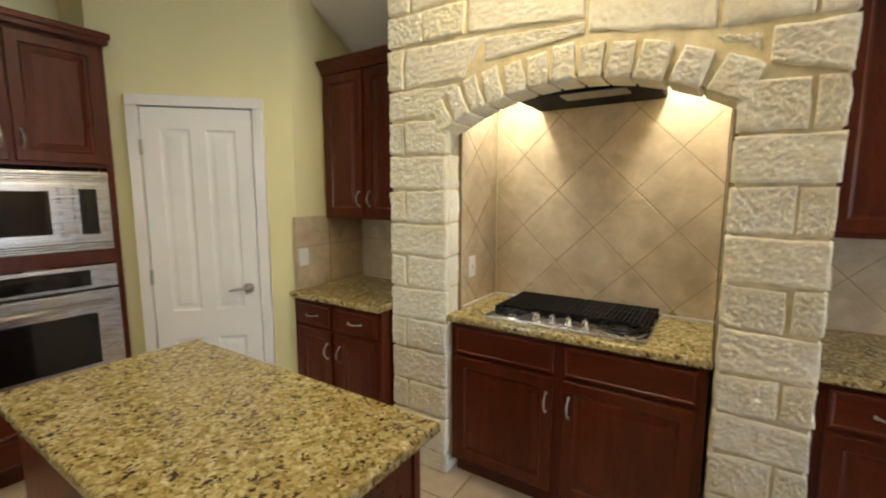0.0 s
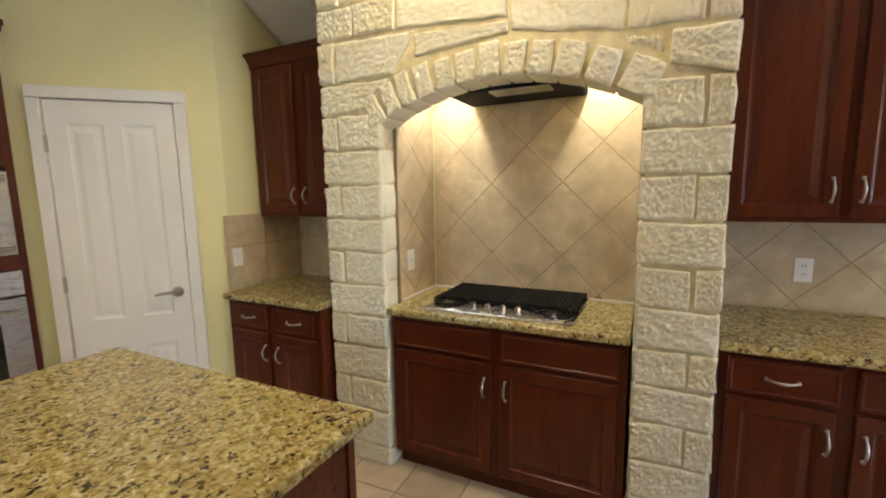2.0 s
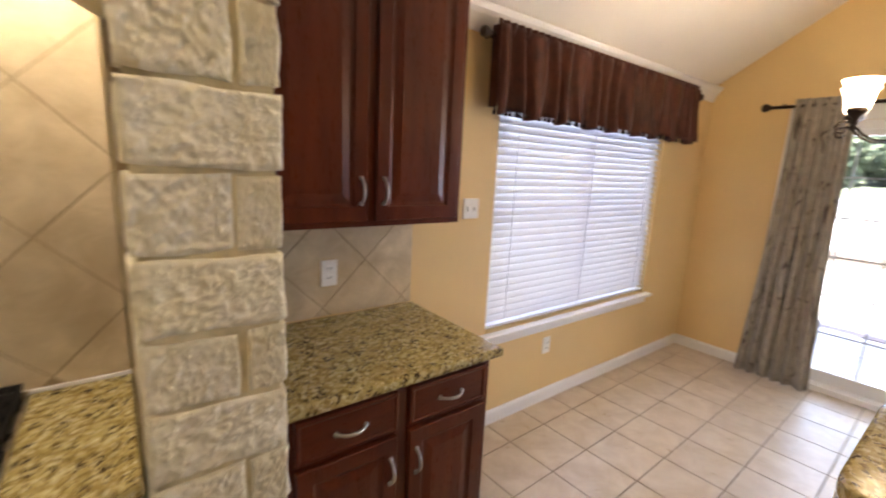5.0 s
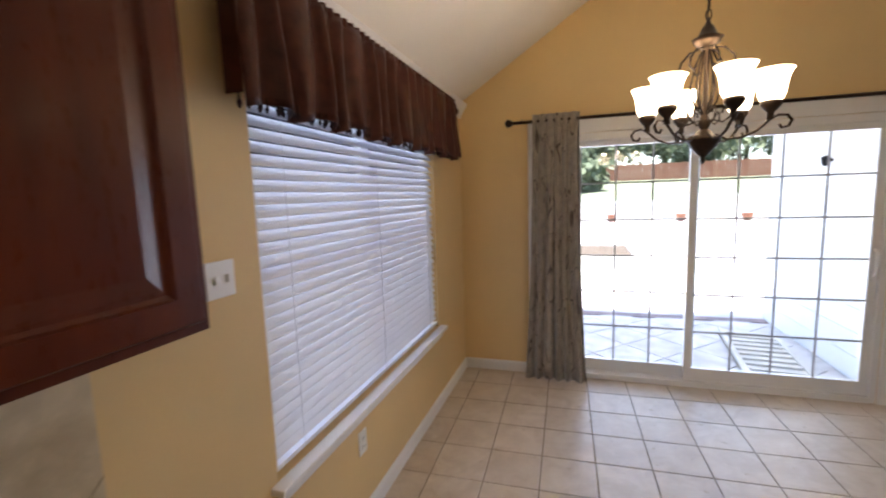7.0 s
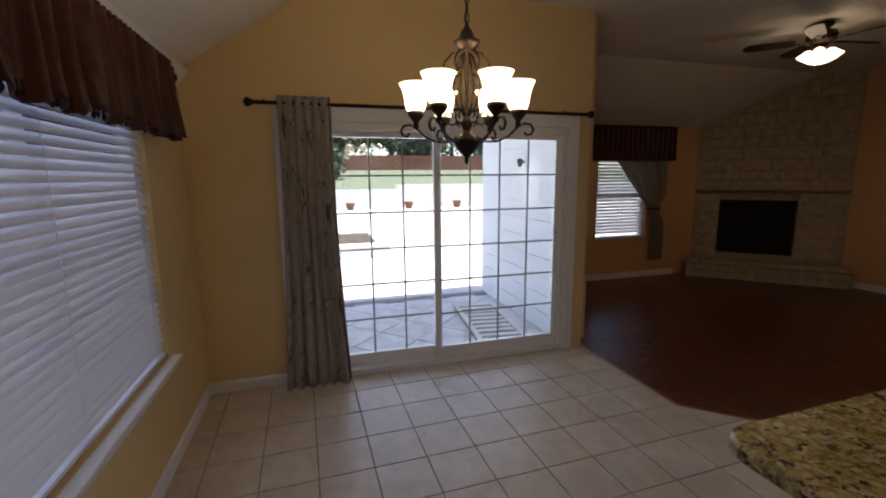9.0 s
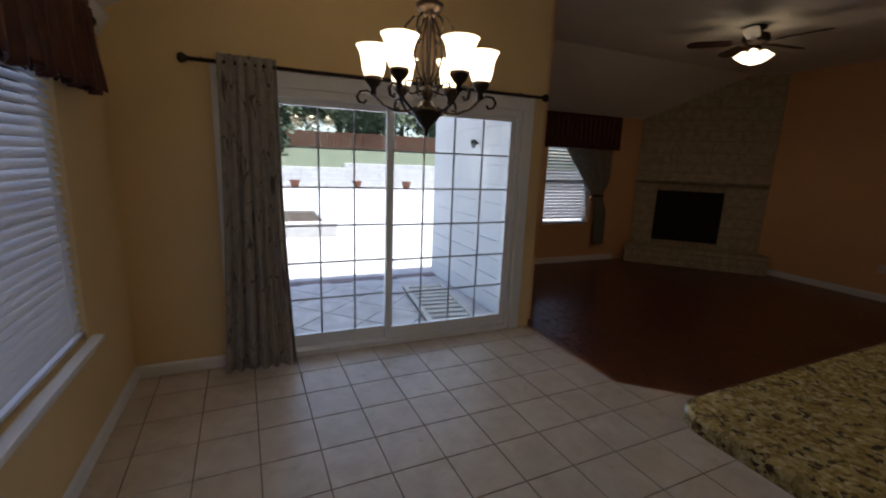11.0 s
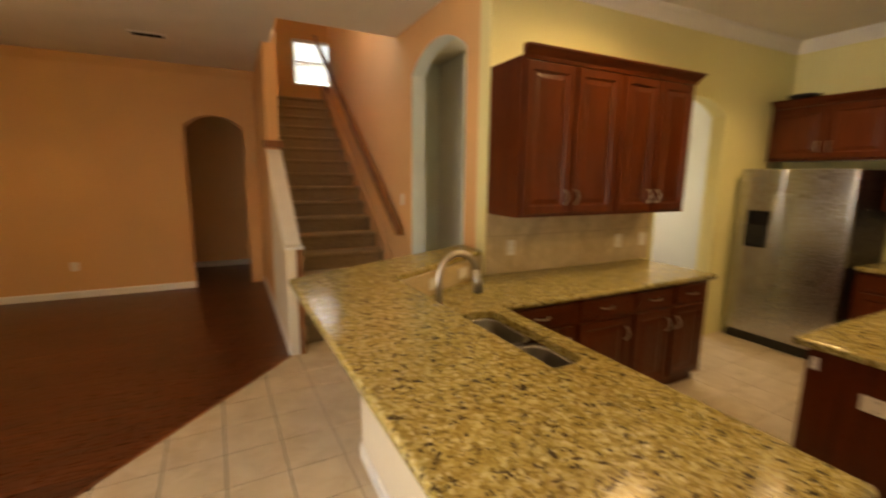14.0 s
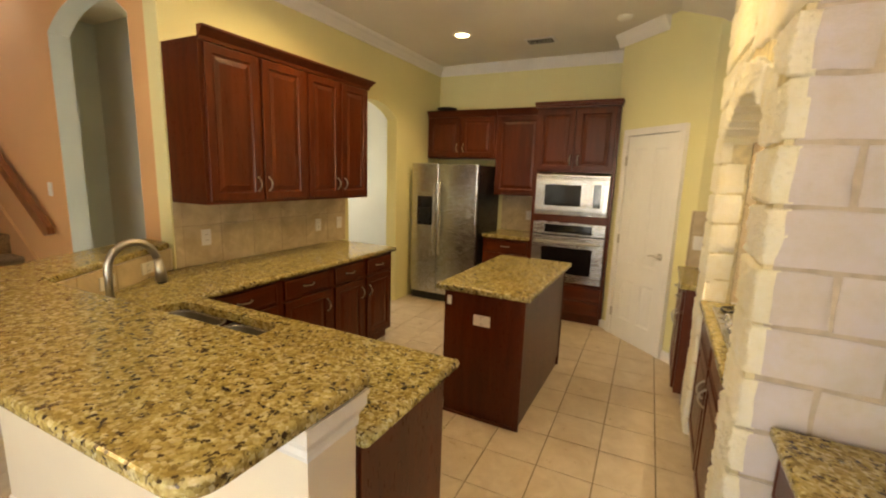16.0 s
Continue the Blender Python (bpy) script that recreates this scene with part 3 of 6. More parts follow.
def block(x0, x1, z0a, z0b, z1a, z1b, out=0.025):
    """A hewn stone of the front between two x, its lower and upper edge given at both ends."""
    global seed
    g = 0.0075
    quad = [(x0 + g, z0a + g), (x1 - g, z0b + g), (x1 - g, z1b - g), (x0 + g, z1a - g)]
    part("stone", stone(quad, front_put, out=out + rng.uniform(-0.003, 0.005), seed=seed), STONE, chimney, "", True)
    seed += 1.7


# the piers, courses of one stone and of two in turn
for zs_, x0, x1, split, odd in ((LEFT_Z, SX0, NX0, -0.489, 0), (RIGHT_Z, NX1, SX1, 1.156, 0)):
    top = len(zs_) - 2
    for k in range(top + 1):
        cut = [x0, split + rng.uniform(-0.008, 0.008), x1] if (top - k) % 2 == odd else [x0, x1]
        for a, b in zip(cut, cut[1:]):
            tilt = rng.uniform(-0.004, 0.004)
            block(a, b, zs_[k] + tilt, zs_[k] - tilt, zs_[k + 1] + tilt, zs_[k + 1] - tilt)
# beside and on the ring of voussoirs
quad = [(SX0 + 0.0075, 1.917), (-0.345, 1.925), (-0.165, 2.058), (SX0 + 0.0075, 2.062)]
part("stone", stone(quad, front_put, out=0.024, seed=71), STONE, chimney, "", True)
block(SX0, -0.488, 2.07, 2.07, 2.28, 2.275)
quad = [(-0.48, 2.077), (-0.137, 2.077), (-0.03, 2.25), (-0.48, 2.268)]
part("stone", stone(quad, front_put, out=0.026, seed=73), STONE, chimney, "", True)
block(-0.025, 0.435, 2.13, 2.168, 2.25, 2.222, 0.02)
block(0.88, 1.025, 2.052, 1.998, 2.092, 2.072, 0.016)
block(1.035, SX1, 1.955, 1.90, 2.078, 2.078, 0.030)
for x0, x1, z0a, z0b in ((SX0, -0.37, 2.285, 2.28), (-0.37, -0.12, 2.28, 2.275), (-0.12, 0.438, 2.27, 2.225), (0.438, 0.893, 2.172, 2.10), (0.893, 1.152, 2.10, 2.09), (1.152, SX1, 2.088, 2.085)):
    block(x0, x1, z0a, z0b, 2.44, 2.43)
z, k = 2.44, 0
while z < 2.9:
    h = (0.19, 0.16, 0.21)[k % 3]
    u, first = SX0, True
    while u < SX1 - 0.05:
        w = rng.uniform(0.12, 0.2) if first and k % 2 == 0 else rng.uniform(0.32, 0.56)
        first = False
        v = SX1 if SX1 - (u + w) < 0.16 else u + w
        block(u, v, z, z - 0.005, z + h, z + h - 0.005)
        u = v
    z, k = z + h, k + 1
# voussoirs, wider towards the far pier
WIDTHS = (0.85, 0.85, 0.85, 0.9, 1, 1, 1, 0.95, 1, 1.15, 1.2, 1.4)
half_a = math.asin(HALF / ARC_R) + 0.03
t1 = -half_a
for i, wd in enumerate(WIDTHS):
    t0, t1 = t1, t1 + 2 * half_a * wd / sum(WIDTHS)
    a0, a1 = t0 + 0.006, t1 - 0.006
    r1 = RING - rng.uniform(0.0, 0.028)
    at = lambda r, t: (ARC_MID + r * math.sin(t), ARC_Z + r * math.cos(t))
    quad = [at(ARC_R, a0), at(ARC_R, a1), at(r1, a1 - 0.006 + rng.uniform(-0.006, 0.004)), at(r1, a0 + 0.006 + rng.uniform(-0.004, 0.006))]
    part("voussoir", stone(quad, front_put, out=0.032 + rng.uniform(-0.004, 0.008), cells=(18, 26), seed=seed, seat=0.14), STONE, chimney, "", True)
    seed += 1.7
courses = [(a, b) for a, b in zip(RIGHT_Z, RIGHT_Z[1:])] + [(1.914, 2.08), (2.08, 2.26), (2.26, 2.44), (2.44, 2.63), (2.63, 2.79), (2.79, 3.0)]
# sawn returns of the piers, their shade mixed into stone and mortar colour
part("side_mortar", boxed(SX1 - 0.0195, B + 0.012, 0.001, SX1 - 0.0135, NORTH - 0.001, 2.99), SHADEMORTAR, chimney)
part("side_mortar", boxed(SX0 + 0.0135, B + 0.012, 0.001, SX0 + 0.0195, NICHE - 0.001, 2.99), SHADEMORTAR, chimney)
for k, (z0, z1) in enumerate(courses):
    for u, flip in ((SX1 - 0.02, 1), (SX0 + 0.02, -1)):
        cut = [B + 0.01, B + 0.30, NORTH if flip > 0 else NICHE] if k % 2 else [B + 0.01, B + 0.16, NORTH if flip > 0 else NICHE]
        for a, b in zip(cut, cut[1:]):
            lay(a, b - 0.002, z0, z1, (lambda s, v, h, u=u, flip=flip: (u + flip * h, s, v)), seed, out=0.014, face=SAWNSHADE, rough=0.0018, cells=(5, 4), round_edge=0.003)
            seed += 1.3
    if z1 < ARC_SPRING + 0.03:
        lay(B + 0.002, B + 0.115, z0, z1, (lambda s, v, h: (NX0 - 0.02 + h, s, v)), seed, out=0.016, rough=0.004, cells=(5, 5), round_edge=0.004)
        lay(B + 0.002, B + 0.115, z0, z1, (lambda s, v, h: (NX1 + 0.02 - h, s, v)), seed + 0.5, out=0.016, rough=0.004, cells=(5, 5), round_edge=0.004)
        seed += 1.3


# ---- tiled backsplashes ----
def tiles_on(name, u0, u1, v0, v1, put, size, angle, origin, label, material=WALLTILE, lift=0.006, grout=WALLGROUT):
    """A grouted field with diagonal or straight tiles cut to the rectangle; put(u, v, out)."""
    bm = bmesh.new()
    vs = [bm.verts.new(put(u, v, w)) for w in (0.0005, 0.003) for u, v in ((u0, v0), (u1, v0), (u1, v1), (u0, v1))]
    for f in ((0, 1, 2, 3), (4, 5, 6, 7), (0, 1, 5, 4), (1, 2, 6, 5), (2, 3, 7, 6), (3, 0, 4, 7)):
        bm.faces.new([vs[i] for i in f])
    field = structure(name, bm, grout, label, "backsplash")
    c, s = math.cos(radians(angle)), math.sin(radians(angle))
    reach = int((abs(u1 - u0) + abs(v1 - v0)) / size) + 3
    for i in range(-reach, reach):
        for j in range(-reach, reach):
            g = 0.0022
            sq = [(i * size + g, j * size + g), ((i + 1) * size - g, j * size + g), ((i + 1) * size - g, (j + 1) * size - g), (i * size + g, (j + 1) * size - g)]
            p = [(origin[0] + c * a - s * b, origin[1] + s * a + c * b) for a, b in sq]
            for nx, ny, lim in ((-1, 0, -u0 - 0.001), (1, 0, u1 - 0.001), (0, -1, -v0 - 0.001), (0, 1, v1 - 0.001)):
                p = clip(p, nx, ny, lim) if len(p) > 2 else p
            if len(p) < 3:
                continue
            mu, mv = sum(q[0] for q in p) / len(p), sum(q[1] for q in p) / len(p)
            if max(math.hypot(q[0] - mu, q[1] - mv) for q in p) < 0.03:
                continue
            bm = bmesh.new()
            rows = [[bm.verts.new(put(mu + (q[0] - mu) * f, mv + (q[1] - mv) * f, w)) for q in p] for f, w in ((1, 0.0031), (1, lift - 0.0012), (0.985, lift))]
            for a, b in zip(rows, rows[1:]):
                for k in range(len(p)):
                    bm.faces.new((a[k], a[(k + 1) % len(p)], b[(k + 1) % len(p)], b[k]))
            bm.faces.new(rows[-1])
            part("tile", bm, material, field)
    return field


TILE = 0.287
tiles_on("backsplash_niche", NX0 + 0.007, NX1 - 0.007, 0.914, 2.34, lambda u, v, w: (u, NICHE - w, v), TILE, 45, (0.36, 1.351), "beige diagonal tiles behind the cooktop")
tiles_on("backsplash_niche_left", FRONT + 0.14, NICHE - 0.008, 0.914, 2.34, lambda u, v, w: (NX0 + w - 0.004, u, v), TILE, 45, (2.757, 1.353), "beige diagonal tiles on the niche side")
tiles_on("backsplash_niche_right", FRONT + 0.14, NICHE - 0.008, 0.914, 2.34, lambda u, v, w: (NX1 - w + 0.004, u, v), TILE, 45, (2.80, 1.25), "beige diagonal tiles on the niche side")
structure("niche_lining", boxed(NX0 - 0.02, FRONT + 0.14, 0, NX0 - 0.0045, NICHE, 2.34), WALLGROUT, "mortar lining of the niche")
structure("niche_lining_right", boxed(NX1 + 0.0045, FRONT + 0.14, 0, NX1 + 0.02, NICHE, 2.34), WALLGROUT, "mortar lining of the niche")
tiles_on("backsplash_left", -1.37, SX0, 0.914, 1.37, lambda u, v, w: (u, NICHE + 0.012 - w, v), TILE, 0, (-1.0, 0.914), "beige tiles behind the small counter")
tiles_on("backsplash_pantry", 2.40, NICHE + 0.004, 0.914, 1.385, lambda u, v, w: (-1.37 + w, u, v), TILE, 0, (2.70, 0.9), "beige tiles on the pantry wall")
tiles_on("backsplash_right", SX1, 2.10, 0.914, 1.365, lambda u, v, w: (u, NORTH - w, v), TILE, 45, (1.435, 1.155), "beige diagonal tiles under the wall cabinet")
tiles_on("backsplash_sink", -0.74, 1.02, 0.914, 1.37, lambda u, v, w: (u, SINK + w, v), TILE, 0, (0.1, 0.914), "beige tiles under the wall cabinets", grout=PALEGROUT)
tiles_on("backsplash_west", 0.24, 0.82, 0.914, 1.385, lambda u, v, w: (WEST + w, u, v), TILE, 45, (0.5, 1.15), "beige tiles beside the ovens")


# ---- kitchen cabinets ----
def panel(w, h, loops, thick):
    """A slab w by h, front at y = 0 facing -y, with nested rims (inset, depth behind the front); back at thick."""
    bm = bmesh.new()
    rows = []
    for inset, depth in [(0.0, thick), (0.0, 0.003), (0.003, 0.0)] + list(loops):
        rows.append([bm.verts.new((x, depth, z)) for x, z in ((inset, inset), (w - inset, inset), (w - inset, h - inset), (inset, h - inset))])
    for a, b in zip(rows, rows[1:]):
        for k in range(4):
            bm.faces.new((a[k], a[(k + 1) % 4], b[(k + 1) % 4], b[k]))
    bm.faces.new(rows[0]), bm.faces.new(rows[-1])
    return bm


RAISED = ((0.052, 0.0), (0.056, 0.006), (0.063, 0.009), (0.070, 0.009), (0.095, 0.003), (0.100, 0.002))
DRAWER = ((0.010, 0.0), (0.016, 0.004))


def pull(parent, x, z, length=0.092, upright=True):
    bm = bmesh.new()
    pts = []
    for k in range(9):
        s = k / 8
        d = -0.004 - 0.028 * math.sin(math.pi * s) ** 0.7
        a = (s - 0.5) * length
        pts.append((x, d, z + a) if upright else (x + a, d, z))
    tube(bm, pts, [0.0055, 0.0048, 0.005, 0.0058, 0.0062, 0.0058, 0.005, 0.0048, 0.0055], 8)
    for s in (-0.5, 0.5):
        p = (x, 0, z + s * length) if upright else (x + s * length, 0, z)
        tube(bm, [p, (p[0], -0.008, p[2])], 0.0075, 8)
    return part("handle", bm, NICKEL, parent, "curved satin nickel pull", True)


def front(cab, kind, x0, z0, w, h, handle):
    """A door or drawer front with its pull; handle 'l', 'r', 'c' or ''; low or high by the letter's case."""
    flat = kind == "drawer"
    ob = part(kind, panel(w, h, DRAWER if flat else RAISED, 0.019), CHERRY_H if flat else CHERRY, cab)
    ob.location = (x0, -0.0195, z0)
    if flat and handle:
        pull(ob, w / 2, h / 2, 0.10, False)
    elif handle:
        x = 0.028 if handle.lower() == "l" else w - 0.028
        pull(ob, x, 0.11 if handle.islower() else h - 0.12)
    return ob


def base_unit(m, w, cols, label, depth=0.60, top=0.874, drawers=True, blank=False):
    """A floor cabinet; local x from 0 to w, front at y = 0 facing -y. cols: door handle sides."""
    cab = thing("base_cabinet", m, label, "cabinet")
    part("body", boxed(0, 0.0, 0.10, w, depth, top), CHERRY, cab)
    part("toe_kick", boxed(0.0, 0.06, 0.001, w, depth, 0.10), CHERRY, cab, "dark recessed toe kick")
    n = len(cols)
    gap, rim = 0.05, 0.032
    dw = (w - 2 * rim - gap * (n - 1)) / n
    for k, side in enumerate(cols):
        x = rim + k * (dw + gap)
        if drawers:
            front(cab, "drawer", x, 0.712, dw, 0.140, "" if blank else "c")
        front(cab, "cabinet_door", x, 0.125, dw, 0.565 if drawers else 0.73, side.upper())
    return cab


def wall_unit(m, w, cols, z0, z1, label, depth=0.33, crown=True, sides=(True, True)):
    cab = thing("wall_cabinet", m, label, "cabinet")
    part("body", boxed(0, 0, z0, w, depth, z1), CHERRY, cab)
    n = len(cols)
    rim = 0.026
    dw = (w - 2 * rim - 0.036 * (n - 1)) / n
    for k, side in enumerate(cols):
        front(cab, "cabinet_door", rim + k * (dw + 0.036), z0 + 0.022, dw, z1 - z0 - 0.05, side)
    if crown:
        bm = bmesh.new()
        prof = ((0.0, -0.02), (0.012, -0.018), (0.016, 0.004), (0.040, 0.036), (0.055, 0.05), (0.055, 0.062), (0.0, 0.062))
        path = ([(0.0, depth)] if sides[0] else []) + [(0.0, 0.0), (w, 0.0)] + ([(w, depth)] if sides[1] else [])
        last = None
        for k, p in enumerate(path):
            p = Vector(p)
            d0 = (p - Vector(path[k - 1])).normalized() if k else (Vector(path[1]) - p).normalized()
            d1 = (Vector(path[k + 1]) - p).normalized() if k < len(path) - 1 else d0
            mit = (Vector((d0.y, -d0.x)) + Vector((d1.y, -d1.x))) / (1 + d0.dot(d1))
            vs = [bm.verts.new((p.x + mit.x * o, p.y + mit.y * o, z1 + h)) for o, h in prof]
            if last:
                for i in range(len(vs)):
                    bm.faces.new((last[i], last[(i + 1) % len(vs)], vs[(i + 1) % len(vs)], vs[i]))
            else:
                bm.faces.new(vs)
            last = vs
        bm.faces.new(last)
        part("crown", bm, CHERRY_H, cab, "dark crown moulding")
    return cab


def slab(name, pts, z1, label, thick=0.04, rounds=(), radius=0.1, holes=()):
    """A granite slab with an eased edge over a plan outline; corners whose index is in rounds are rounded."""
    out = []
    for k, p in enumerate(pts):
        if k in rounds:
            p, a, b = Vector(p), Vector(pts[k - 1]), Vector(pts[(k + 1) % len(pts)])
            s, e = p + (a - p).normalized() * radius, p + (b - p).normalized() * radius
            for i in range(9):
                t = i / 8
                out.append(tuple(s * (1 - t) ** 2 + p * 2 * t * (1 - t) + e * t * t))
        else:
            out.append(tuple(p))
    bm = bmesh.new()
    prism(bm, out, z1 - thick, z1)
    bmesh.ops.recalc_face_normals(bm, faces=bm.faces)
    rims = [e for e in bm.edges if abs(e.verts[0].co.z - e.verts[1].co.z) < 1e-6]
    bmesh.ops.bevel(bm, geom=rims, offset=0.012, segments=3, affect="EDGES", profile=0.5)
    bmesh.ops.triangulate(bm, faces=[f for f in bm.faces if len(f.verts) > 4])
    ob = part(name, bm, GRANITE)
    return tagged(ob, label, "countertop")


TOP = 0.914
# range wall
base_unit(pose(NX0 + 0.012, 2.485, 0), NX1 - NX0 - 0.024, "rl", "cherry base cabinet with false drawers under the cooktop", depth=0.52, blank=True)
slab("countertop", [(NX0 + 0.004, 2.442), (NX1 - 0.004, 2.442), (NX1 - 0.004, NICHE - 0.008), (NX0 + 0.004, NICHE - 0.008)], TOP, "speckled gold granite counter under the cooktop")
bead = bmesh.new()
box(bead, NX0 + 0.006, NICHE - 0.018, TOP + 0.0005, NX1 - 0.006, NICHE - 0.0085, TOP + 0.010)
box(bead, NX0 + 0.004, 2.60, TOP + 0.0005, NX0 + 0.013, NICHE - 0.02, TOP + 0.010)
structure("trim_caulk", bead, TRIM, "white caulk bead along the counter", "trim")
base_unit(pose(-1.362, 2.385, 0), 0.745, "rl", "cherry base cabinet with two drawers and two doors", depth=0.63)
slab("countertop", [(-1.362, 2.345), (SX0 - 0.006, 2.345), (SX0 - 0.006, NICHE + 0.004), (-1.362, NICHE + 0.004)], TOP, "speckled gold granite counter beside the pantry")
base_unit(pose(SX1 + 0.012, 2.575, 0), 0.80, "rl", "cherry base cabinet with two drawers beside the stone pier", depth=0.60)
slab("countertop", [(SX1 + 0.006, 2.535), (2.105, 2.535), (2.105, NORTH - 0.008), (SX1 + 0.006, NORTH - 0.008)], TOP, "speckled gold granite counter end by the window")
wall_unit(pose(-1.362, 2.68, 0), 0.755, "rl", 1.37, 2.33, "dark cherry wall cabinet between pantry and stone", sides=(False, False))
wall_unit(pose(SX1 + 0.01, 2.87, 0), 0.845, "rl", 1.36, 2.46, "tall dark cherry wall cabinet with two doors", sides=(False, True), crown=False)

# cooktop
ct = thing("cooktop", pose(0.345, 2.745, TOP + 0.0005), "steel gas cooktop with black grates set in granite", "cooktop")
part("tray", boxed(-0.375, -0.255, 0.0, 0.375, 0.255, 0.014, bevel=0.005), STEEL, ct, "brushed steel tray")
part("pan", boxed(-0.362, -0.075, 0.0145, 0.362, 0.247, 0.0165), IRON, ct, "black enamel burner pan")
for sx in (-1, 1):
    part("front_pan", lathe(bmesh.new(), ((0.0, 0.0145), (0.085, 0.0145), (0.095, 0.0185), (0.10, 0.0145)), 28, (sx * 0.262, -0.150, 0.0)), STEEL, ct, "steel burner dish", True)
    bm = bmesh.new()
    for gx in np.linspace(0.012, 0.357, 17):
        box(bm, sx * gx - 0.0068, -0.10 if gx < 0.33 else -0.15, 0.030, sx * gx + 0.0068, 0.243, 0.043, bevel=0.003)
    for gy in (-0.095, -0.02, 0.07, 0.155, 0.238):
        box(bm, min(sx * 0.006, sx * 0.362), gy - 0.006, 0.024, max(sx * 0.006, sx * 0.362), gy + 0.006, 0.040)
    for t in range(4):
        ca, sa = math.cos(radians(45 + 90 * t)), math.sin(radians(45 + 90 * t))
        tube(bm, [(sx * 0.262 + ca * 0.035, -0.150 + sa * 0.035, 0.036), (sx * 0.262 + ca * 0.088, -0.150 + sa * 0.075, 0.034)], 0.004, 6)
    loop = [(sx * 0.262 + 0.092 * math.cos(radians(30 * t)), -0.150 + 0.078 * math.sin(radians(30 * t)), 0.034) for t in range(13)]
    tube(bm, loop, 0.005, 6)
    for gx, gy in ((0.018, -0.095), (0.35, -0.14), (0.018, 0.235), (0.35, 0.235), (0.19, -0.095)):
        box(bm, sx * gx - 0.006, gy - 0.006, 0.0145, sx * gx + 0.006, gy + 0.006, 0.030)
    part("grate", bm, IRON, ct, "black cast iron grate")
    for gx, gy in ((0.262, -0.150), (0.22, 0.12)):
        bm = lathe(bmesh.new(), ((0.0, 0.0147), (0.056, 0.0147), (0.053, 0.018), (0.040, 0.019), (0.040, 0.026), (0.034, 0.029), (0.0, 0.029)), 20, (sx * gx, gy, 0.0008))
        part("burner", bm, BLACK, ct, "black burner cap", True)
for k in range(4):
    bm = lathe(bmesh.new(), ((0.0, 0.0), (0.024, 0.0), (0.024, 0.006), (0.016, 0.009), (0.0145, 0.030), (0.012, 0.034), (0.0, 0.034)), 16)
    box(bm, -0.004, -0.017, 0.010, 0.004, 0.017, 0.040, bevel=0.002)
    kn = part("knob", bm, CHROME, ct, "steel control knob", True)
    kn.location = (-0.115 + 0.076 * k, -0.205, 0.014)

# hood insert
hood = thing("range_hood", pose(0.36, 2.74, 1.99), "black range hood with two lamps inside the arch", "range hood")
bm = bmesh.new()
box(bm, -0.315, -0.10, 0.0, 0.325, 0.268, 0.10, bevel=0.012)
box(bm, -0.28, -0.07, 0.1005, 0.29, 0.262, 0.345)
part("body", bm, IRON, hood)
part("front_lip", boxed(-0.29, -0.125, 0.012, 0.30, -0.1005, 0.05, bevel=0.006), BLACK, hood, "black front lip")
part("filter", boxed(-0.09, -0.09, -0.008, 0.20, 0.03, -0.0005, bevel=0.003), NICKEL, hood, "grey mesh grease filter")
for x in (-0.405, 0.405):
    part("lamp_holder", lathe(bmesh.new(), ((0.0, 0.345), (0.035, 0.345), (0.04, 0.30), (0.036, 0.262), (0.0, 0.262)), 16, (x, -0.01, 0.0)), NICKEL, hood, "", True)


# ---- outlets and switches ----
def wall_plate(m, label, kind="outlet", w=0.072, h=0.115, gangs=1):
    """A cover plate; local front faces -y."""
    ob = thing(kind, m, label, "switch" if kind == "switch" else "outlet")
    bm = bmesh.new()
    box(bm, -w / 2, -0.007, -h / 2, w / 2, -0.0005, h / 2, bevel=0.002)
    part("plate", bm, PLATE, ob)
    for k in range(gangs):
        x = (k - (gangs - 1) / 2) * 0.046
        if kind == "switch":
            part("toggle", boxed(x - 0.006, -0.016, -0.012, x + 0.006, -0.0072, 0.012, bevel=0.002), PLATE, ob)
        else:
            for zz in (-0.021, 0.021):
                part("socket", boxed(x - 0.016, -0.0095, zz - 0.014, x + 0.016, -0.0072, zz + 0.014, bevel=0.002), PLATE, ob)
                bm = bmesh.new()
                box(bm, x - 0.008, -0.0102, zz - 0.004, x - 0.005, -0.0096, zz + 0.006)
                box(bm, x + 0.005, -0.0102, zz - 0.004, x + 0.008, -0.0096, zz + 0.006)
                part("slot", bm, BLACK, ob)
    return ob


wall_plate(pose(NX0 + 0.004, 2.70, 1.13, 0, 0, 90), "white switch on the tiled niche side", "switch")
wall_plate(pose(1.668, NORTH - 0.006, 1.11), "white double socket on beige tiles")
wall_plate(pose(-1.363, 2.47, 1.12, 0, 0, 90), "white switch on tiles beside the pantry", "switch")
wall_plate(pose(2.47, NORTH, 1.375), "white double switch plate by the window", "switch", 0.105, 0.108, 2)
wall_plate(pose(3.23, NORTH, 0.42), "white socket low on the yellow wall")
wall_plate(pose(0.80, SINK + 0.007, 1.11, 0, 0, 180), "white socket on tiles behind the sink")
wall_plate(pose(-0.34, SINK + 0.007, 1.10, 0, 0, 180), "white socket under the wall cabinets")
wall_plate(pose(-0.64, SINK + 0.007, 1.10, 0, 0, 180), "white switch under the wall cabinets", "switch")
wall_plate(pose(WEST + 0.007, 0.62, 1.12, 0, 0, 90), "white socket beside the ovens")
wall_plate(pose(1.027, -2.44, 1.385, 0, 0, 90), "white switch beside the tall arch", "switch")
wall_plate(pose(4.55, FAR, 0.42, 0, 0, 180), "white socket low on the peach wall")

